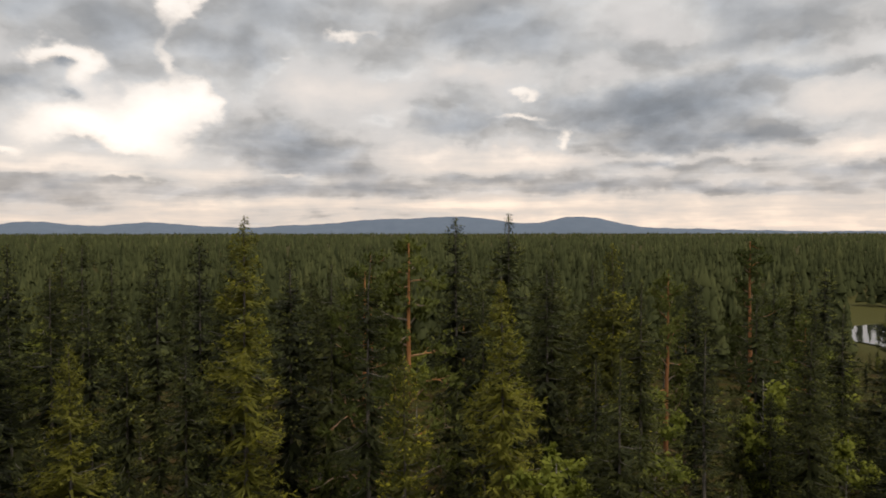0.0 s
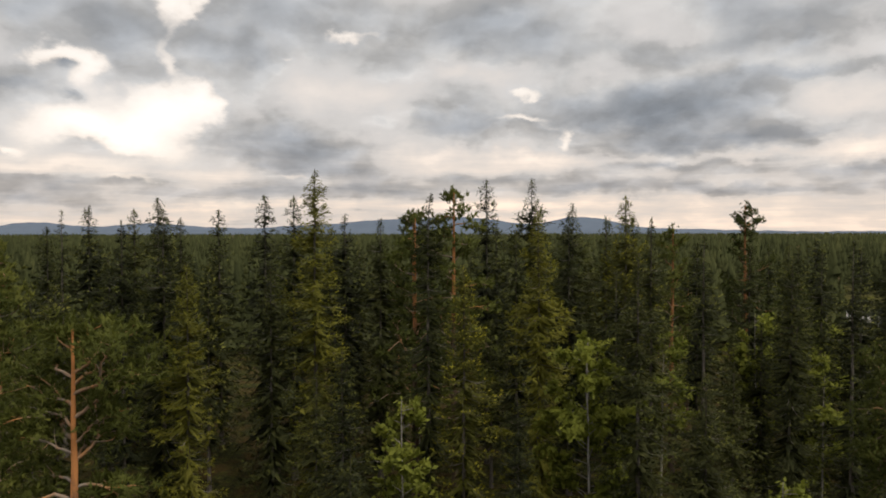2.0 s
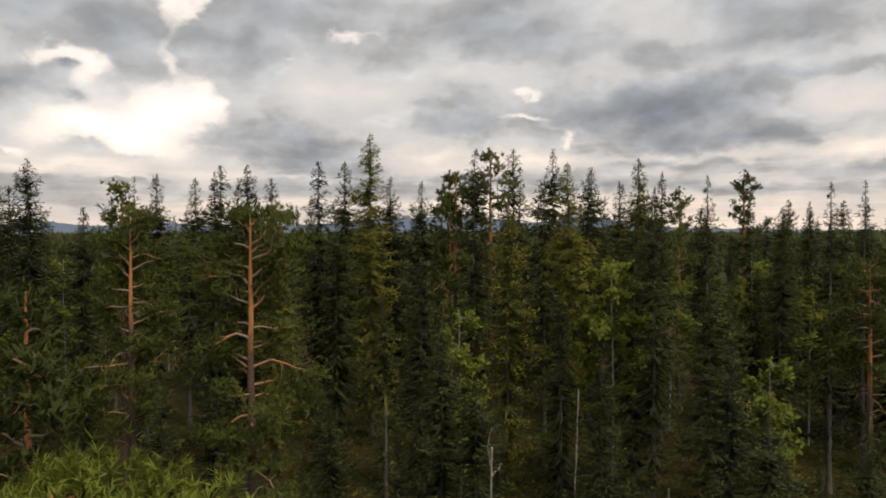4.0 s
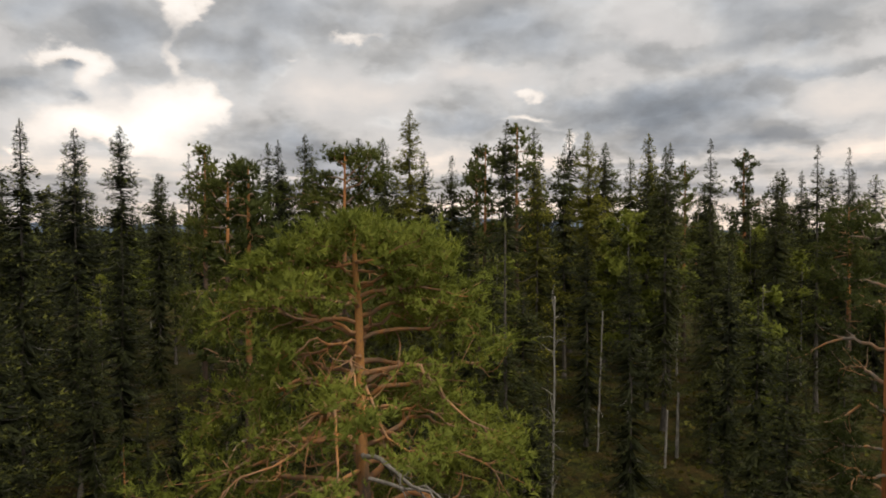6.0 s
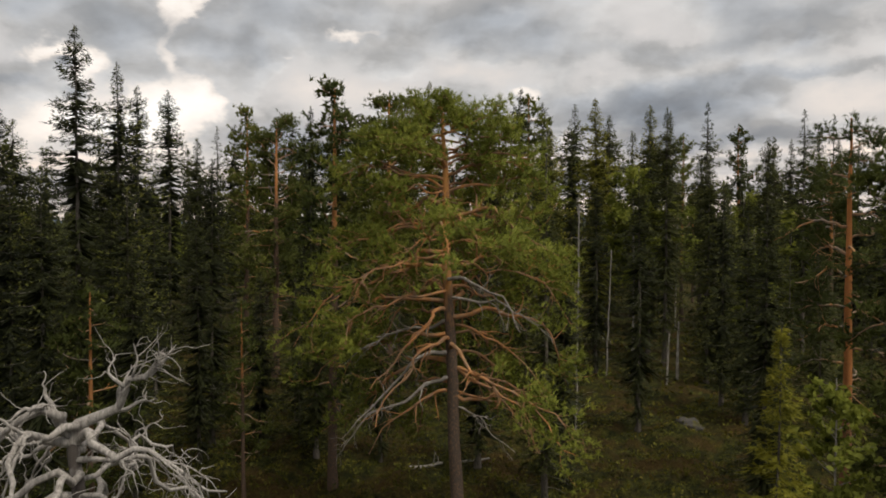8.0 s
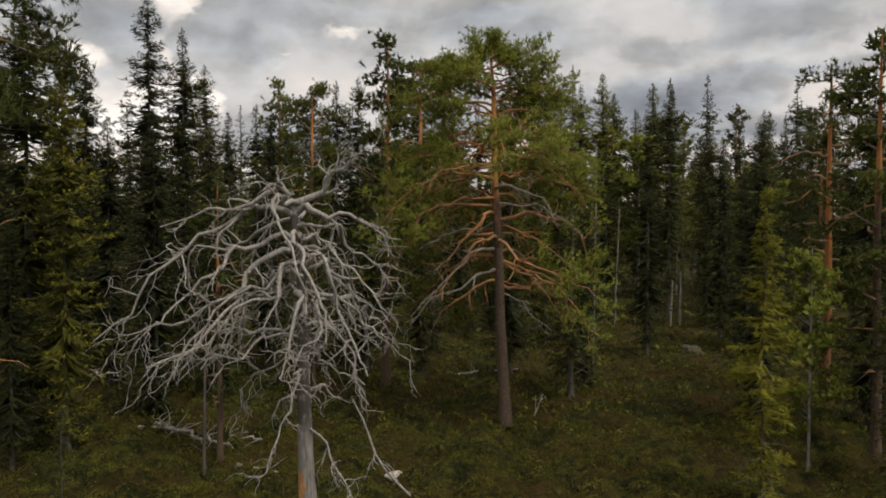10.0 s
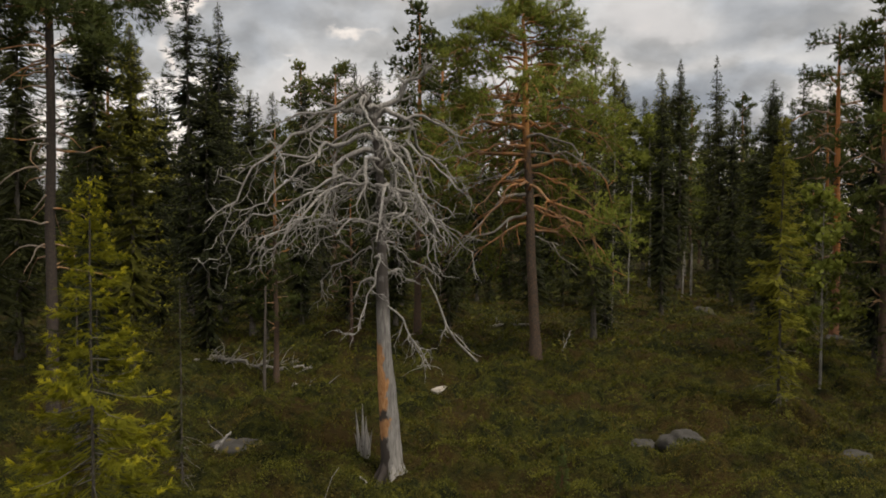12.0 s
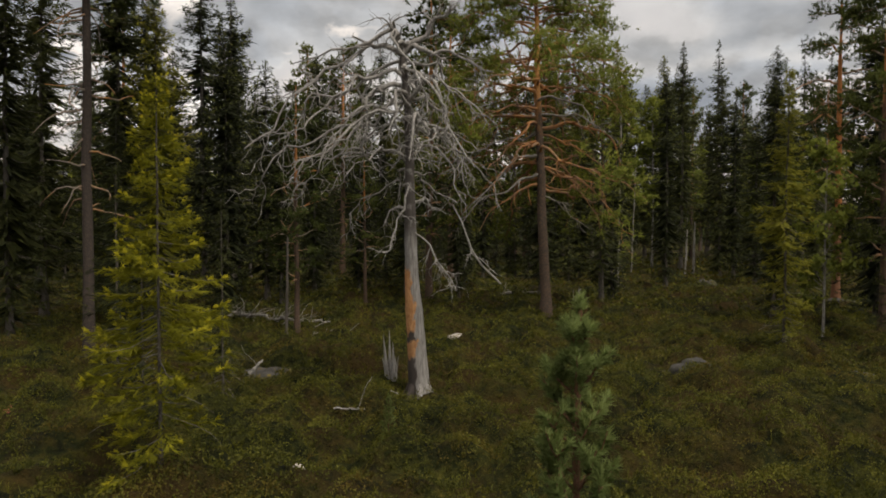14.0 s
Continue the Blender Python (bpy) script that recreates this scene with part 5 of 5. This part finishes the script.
# ---------------------------------------------------------------- far woods
def far_woods():
    """Closed forest out to the horizon."""
    rng = np.random.RandomState(9)
    buf = Buf()
    spots = []
    for y0, y1, count in ((112, 200, 1900), (200, 500, 3600), (500, 1500, 5200), (1500, 3400, 3000)):
        y = np.sqrt(rng.uniform(y0 ** 2, y1 ** 2, count))
        x = rng.uniform(-0.75, 0.75, count) * y + 8
        way = (x - 11) / (y - 27.6)
        keep = (((x - 117) / 46) ** 2 + ((y - 162) / 36) ** 2 > 1) & ((y > 162) | (way < 0.585) | (way > 0.79))
        spots.append(np.stack([x, y], -1)[keep])
    p = np.concatenate(spots)
    h = rng.uniform(5.0, 12.5, len(p)) * np.where(rng.rand(len(p)) < 0.06, 1.3, 1.0)
    for tiers, sel in ((7, p[:, 1] < 200), (4, (p[:, 1] >= 200) & (p[:, 1] < 500)), (1, p[:, 1] >= 500)):
        q, hh = p[sel], h[sel]
        m = len(q)
        for t in range(tiers):
            sides = 7 if tiers > 4 else 5
            a = np.linspace(0, 2 * np.pi, sides, endpoint=False)[None] + rng.uniform(0, 6, (m, 1))
            z0, z1 = hh * (0.08 + 0.84 * t / tiers), hh * min(1.0, 0.08 + 0.84 * t / tiers + (0.26 if tiers > 4 else 0.42 if tiers > 1 else 0.9))
            rad = hh[:, None] * (0.165 * (1 - 0.85 * t / tiers)) * rng.uniform(0.35, 1.3, (m, sides)) * np.where(q[:, 1:] > 500, 1.5, 1.0)
            ring = np.stack([q[:, :1] + rad * np.cos(a), q[:, 1:] + rad * np.sin(a), z0[:, None] + hh[:, None] * rng.uniform(-0.06, 0.06, (m, sides))], -1)
            v = np.concatenate([ring, np.stack([q[:, 0], q[:, 1], z1], -1)[:, None]], 1).reshape(-1, 3)
            i, j = np.meshgrid(np.arange(m), np.arange(sides), indexing="ij")
            b = i * (sides + 1)
            buf.put(v, np.stack([b + j, b + (j + 1) % sides, b + sides], -1).reshape(-1, 3))
    tagged(new("far_woods", buf.mesh("far_woods", FAR)), "dark unbroken spruce forest reaching to the horizon", "forest", kind="stuff")


far_woods()


# ---------------------------------------------------------------- the heath: shrubs, stones, dead wood
def heath_shrubs():
    """Bilberry, crowberry, heather and moss over the clearing: small leaves in low cushions."""
    rng = np.random.RandomState(303)
    buf = Buf()
    for count, x0, x1, y0, y1, size, tall in ((190000, -8, 9, 6.0, 13, 0.0170, 0.16), (110000, -12, 13, 12.5, 22, 0.025, 0.17), (40000, -18, 24, 21, 38, 0.062, 0.22), (6000, -30, 36, 36, 62, 0.16, 0.4)):
        x, y = rng.uniform(x0, x1, count), rng.uniform(y0, y1, count)
        wx, wy = x + 0.5 * np.sin(y * 1.3) + 0.2 * np.sin(y * 4.1 + x), y + 0.5 * np.sin(x * 1.1) + 0.2 * np.sin(x * 3.7)
        tone = np.sin(wx * 2.3) * np.sin(wy * 2.9) + 0.6 * np.sin(wx * 5.3 + 1) * np.sin(wy * 6.1) + 0.4 * np.sin(wx * 11 + wy * 4) * np.sin(wy * 12)
        thick = np.clip(0.22 * tone + 3.4 * cushions(x, y), 0.0, 1.0)
        keep = rng.rand(count) < 0.10 + 1.2 * thick
        x, y, thick = x[keep], y[keep], thick[keep]
        p = np.stack([x, y, gz(x, y) + tall * thick * rng.uniform(0, 1, len(x)) ** 0.7], -1)
        leaves(buf, p, size, rng, 0.0)
    for count, x0, x1, y0, y1, size in ((4200, -9, 10, 6.5, 14, 0.13), (4200, -14, 16, 13, 30, 0.20)):
        x, y = rng.uniform(x0, x1, count), rng.uniform(y0, y1, count)
        p = np.stack([x, y, gz(x, y) - 0.02], -1)
        blades(buf, p, unit(rng.normal(0, 0.4, (count, 3)) + [0, 0, 1.0]), size * rng.uniform(0.5, 1.3, count), size * 0.05, 9, 0.5, rng, 0.6)
    tagged(new("heath_shrubs", buf.mesh("heath_shrubs", HEATH)), "low brown-green bilberry and heather shrubs covering the ground", "shrubs", kind="stuff")


heath_shrubs()


def stone_material(name, a, b, lichen):
    mat, n = material(name)
    pos = n.add("ShaderNodeTexCoord").outputs["Object"]
    col = n.mix(n.noise(pos, 6.0, 6.0, 0.7), a, b)
    col = n.mix(n.ramp(n.noise(pos, 3.0, 5.0, 0.65, 0.5), [(0.52, (0, 0, 0)), (0.62, (1, 1, 1))]), col, lichen)
    finish(n, col, 0.9, n.noise(pos, 20.0, 5.0, 0.7), 0.6, 0.02, spec=0.2)
    return mat


STONE = stone_material("lichen_stone", (0.028, 0.027, 0.024), (0.098, 0.094, 0.086), (0.075, 0.074, 0.022))
STONE_MOSSY = stone_material("yellow_moss_stone", (0.040, 0.038, 0.034), (0.105, 0.10, 0.092), (0.20, 0.155, 0.020))
STONE_PALE = stone_material("pale_stone", (0.15, 0.135, 0.115), (0.30, 0.28, 0.25), (0.10, 0.09, 0.06))
STONE_WHITE = stone_material("whitish_stone", (0.34, 0.31, 0.27), (0.52, 0.48, 0.42), (0.26, 0.22, 0.17))
STONE_RED = stone_material("red_stone", (0.30, 0.09, 0.06), (0.42, 0.14, 0.10), (0.24, 0.10, 0.08))


def stone(name, x, y, size, seed, mat, label, category="stone", sink=0.27, group="", rough=1.0):
    bm = bmesh.new()
    bmesh.ops.create_icosphere(bm, subdivisions=4, radius=1.0)
    off = Vector((seed * 3.7, seed * 1.3, seed * 7.1))
    for v in bm.verts:
        p = v.co.normalized()
        k = 1 + rough * (0.45 * noise.noise(p * 1.1 + off) + 0.24 * noise.noise(p * 2.6 + off) + 0.08 * noise.noise(p * 9 + off))
        v.co = Vector((p.x * size[0], p.y * size[1], p.z * size[2])) * k
    for f in bm.faces:
        f.smooth = True
    me = bpy.data.meshes.new(name)
    bm.to_mesh(me)
    bm.free()
    me.materials.append(mat)
    ob = new(name, me)
    ob.location = (x, y, float(gz(x, y)) + size[2] * (0.35 - 2 * sink))
    return tagged(ob, label, category, group)


stone("boulder", -3.45, 13.7, (0.46, 0.36, 0.27), 1, STONE_MOSSY, "grey boulder with yellow-brown lichen half sunk in heath", "boulder", 0.20)
stone("boulder", 4.95, 13.6, (0.40, 0.35, 0.30), 2, STONE, "grey lichen-spotted boulder by a heath mound", "boulder", 0.20)
stone("boulder", 4.25, 13.9, (0.30, 0.28, 0.22), 3, STONE, "dark low boulder by a heath mound", "boulder", 0.20)
stone("boulder", 14.4, 25.2, (0.5, 0.4, 0.3), 4, STONE, "grey boulder under a pine", "boulder", 0.20)
stone("boulder", 7.4, 12.4, (0.3, 0.25, 0.22), 8, STONE, "lichen-grey stone on the heath mound", "boulder", 0.20)
stone("boulder", 12.9, 34.0, (0.6, 0.5, 0.35), 9, STONE, "mossy grey boulder at the forest edge", "boulder", 0.20)
stone("stone", 0.38, 18.0, (0.27, 0.14, 0.12), 5, STONE_WHITE, "flat pale stone lying in the heath", sink=0.15, rough=0.5)
stone("stone", -1.86, 8.75, (0.10, 0.08, 0.095), 6, STONE_WHITE, "small whitish stone in the moss", sink=-0.25, rough=0.35)
stone("stone", -6.95, 11.0, (0.085, 0.07, 0.09), 7, STONE_RED, "small reddish stone in the moss", sink=-0.25)


def stick(name, a, b, r, label, seed, twigs=0, category="dead wood", group="", crook=0.08, mat=GREY):
    """A fallen stem or branch from a to b, with broken side twigs."""
    rng = np.random.RandomState(seed)
    a, b = np.array(a, float), np.array(b, float)
    k = 12
    pts = a + (b - a) * np.linspace(0, 1, k)[:, None]
    pts[1:-1] += rng.normal(0, crook, (k - 2, 3)) * np.linalg.norm(b - a) * [0.3, 0.3, 0.15]
    buf = Buf()
    tube(buf, pts - a, np.linspace(r, r * 0.55, k) * rng.uniform(0.9, 1.1, k), 8)
    ob = new(name, buf.mesh(name, mat, True))
    ob.location = (a[0], a[1], a[2] + float(gz(a[0], a[1])) + r * 0.9 + 0.03)
    for _ in range(twigs):
        t = Buf()
        p, d = along(pts - a, rng.uniform(0.1, 0.98))
        w = unit(d * 0.7 + rng.normal(0, 0.6, 3) + [0, 0, 0.45])
        tube(t, bend(p, w, rng.uniform(0.25, 0.8), 6, 0.2, -0.04, rng), np.linspace(r * 0.32, 0.004, 7), 4)
        part("twig", t.mesh("dead_twig", mat, True), ob)
    return tagged(ob, label, category, group)


stick("fallen_log", (-3.55, 18.9, 0), (-2.45, 18.35, 0.02), 0.085, "short pale grey fallen log with broken twigs on the heath", 1, 5, "log", crook=0.03, mat=LOG_WOOD)
stick("fallen_log", (1.7, 28.6, 0), (4.4, 29.4, 0.05), 0.06, "long thin grey fallen stem at the forest edge", 2, 4, "log", crook=0.03, mat=LOG_WOOD)
stick("fallen_log", (-6.6, 21.6, 0), (-4.0, 19.6, 0.05), 0.06, "grey fallen tree top with many bare branches", 3, 26, "log", mat=LOG_WOOD)
stick("fallen_log", (-5.6, 21.5, 0), (-3.4, 20.6, 0.1), 0.045, "grey fallen tree top with many bare branches", 4, 22, "log", mat=LOG_WOOD)
stick("fallen_log", (-7.2, 21.8, 0), (-5.6, 21.0, 0.2), 0.07, "grey fallen root end with bare branches", 12, 14, "log", mat=LOG_WOOD)
stick("dead_stick", (-1.75, 10.95, 0), (-1.25, 10.85, 0.02), 0.018, "small pale dead stick lying in the moss", 5, 2)
stick("dead_stick", (-0.9, 11.6, 0), (-0.75, 11.2, 0.05), 0.016, "small pale dead stick lying in the moss", 6, 1)
stick("dead_stick", (4.05, 22.0, 0), (4.35, 22.1, 0.6), 0.022, "forked bleached dead stick standing in heath", 7, 3)
stick("dead_stick", (-3.75, 13.2, 0), (-3.55, 13.5, 0.25), 0.04, "pale dead branch stub leaning on a boulder", 8, 1)


def splinter():
    """The torn stub of a broken stem: upright shards round a rotten core."""
    rng = np.random.RandomState(9)
    buf = Buf()
    for i in range(15):
        a, top = i * 0.42, rng.uniform(0.18, 0.55) if i % 5 else rng.uniform(0.65, 0.92)
        r0 = 0.10 * rng.uniform(0.6, 1.1)
        foot = np.array([math.cos(a) * r0, math.sin(a) * r0, -0.08])
        head = np.array([math.cos(a) * r0 * 1.1 + rng.normal(0, 0.05), math.sin(a) * r0 * 1.1 + rng.normal(0, 0.05), top])
        mid = foot * 0.45 + head * 0.55 + rng.normal(0, 0.012, 3)
        tube(buf, np.array([foot, foot * 0.75 + mid * 0.25, mid, head]), [0.030, 0.034, 0.026, 0.004], 5)
    ob = new("wood_splinter", buf.mesh("wood_splinter", GREY, True))
    ob.location = (-1.0, 12.92, float(gz(-1.0, 12.92)))
    tagged(ob, "upright torn grey stub of a broken stem beside the snag", "stump")


splinter()
stick("birch_snag", (15.3, 42.7, 0), (15.35, 42.7, 3.1), 0.085, "white broken birch snag at the forest edge", 10, 0, "dead tree", crook=0.004, mat=BIRCH_BARK)
stick("birch_snag", (14.2, 41.0, 0), (14.3, 41.0, 2.6), 0.06, "white broken birch snag at the forest edge", 11, 0, "dead tree", crook=0.004, mat=BIRCH_BARK)
stick("birch_snag", (7.4, 29.6, 0), (7.5, 29.7, 8.8), 0.036, "thin dead birch with bare grey twigs", 13, 44, "dead tree", crook=0.006, mat=LOG_WOOD)
stick("birch_snag", (11.7, 43.5, 0), (11.9, 43.4, 6.9), 0.045, "thin dead birch with bare white twigs", 14, 8, "dead tree", crook=0.008, mat=BIRCH_BARK)
stick("dead_spruce", (-4.2, 18.4, 0), (-4.15, 18.4, 2.7), 0.045, "thin bare dead stem standing in the heath", 16, 4, "dead tree", crook=0.006, mat=DARK_WOOD)
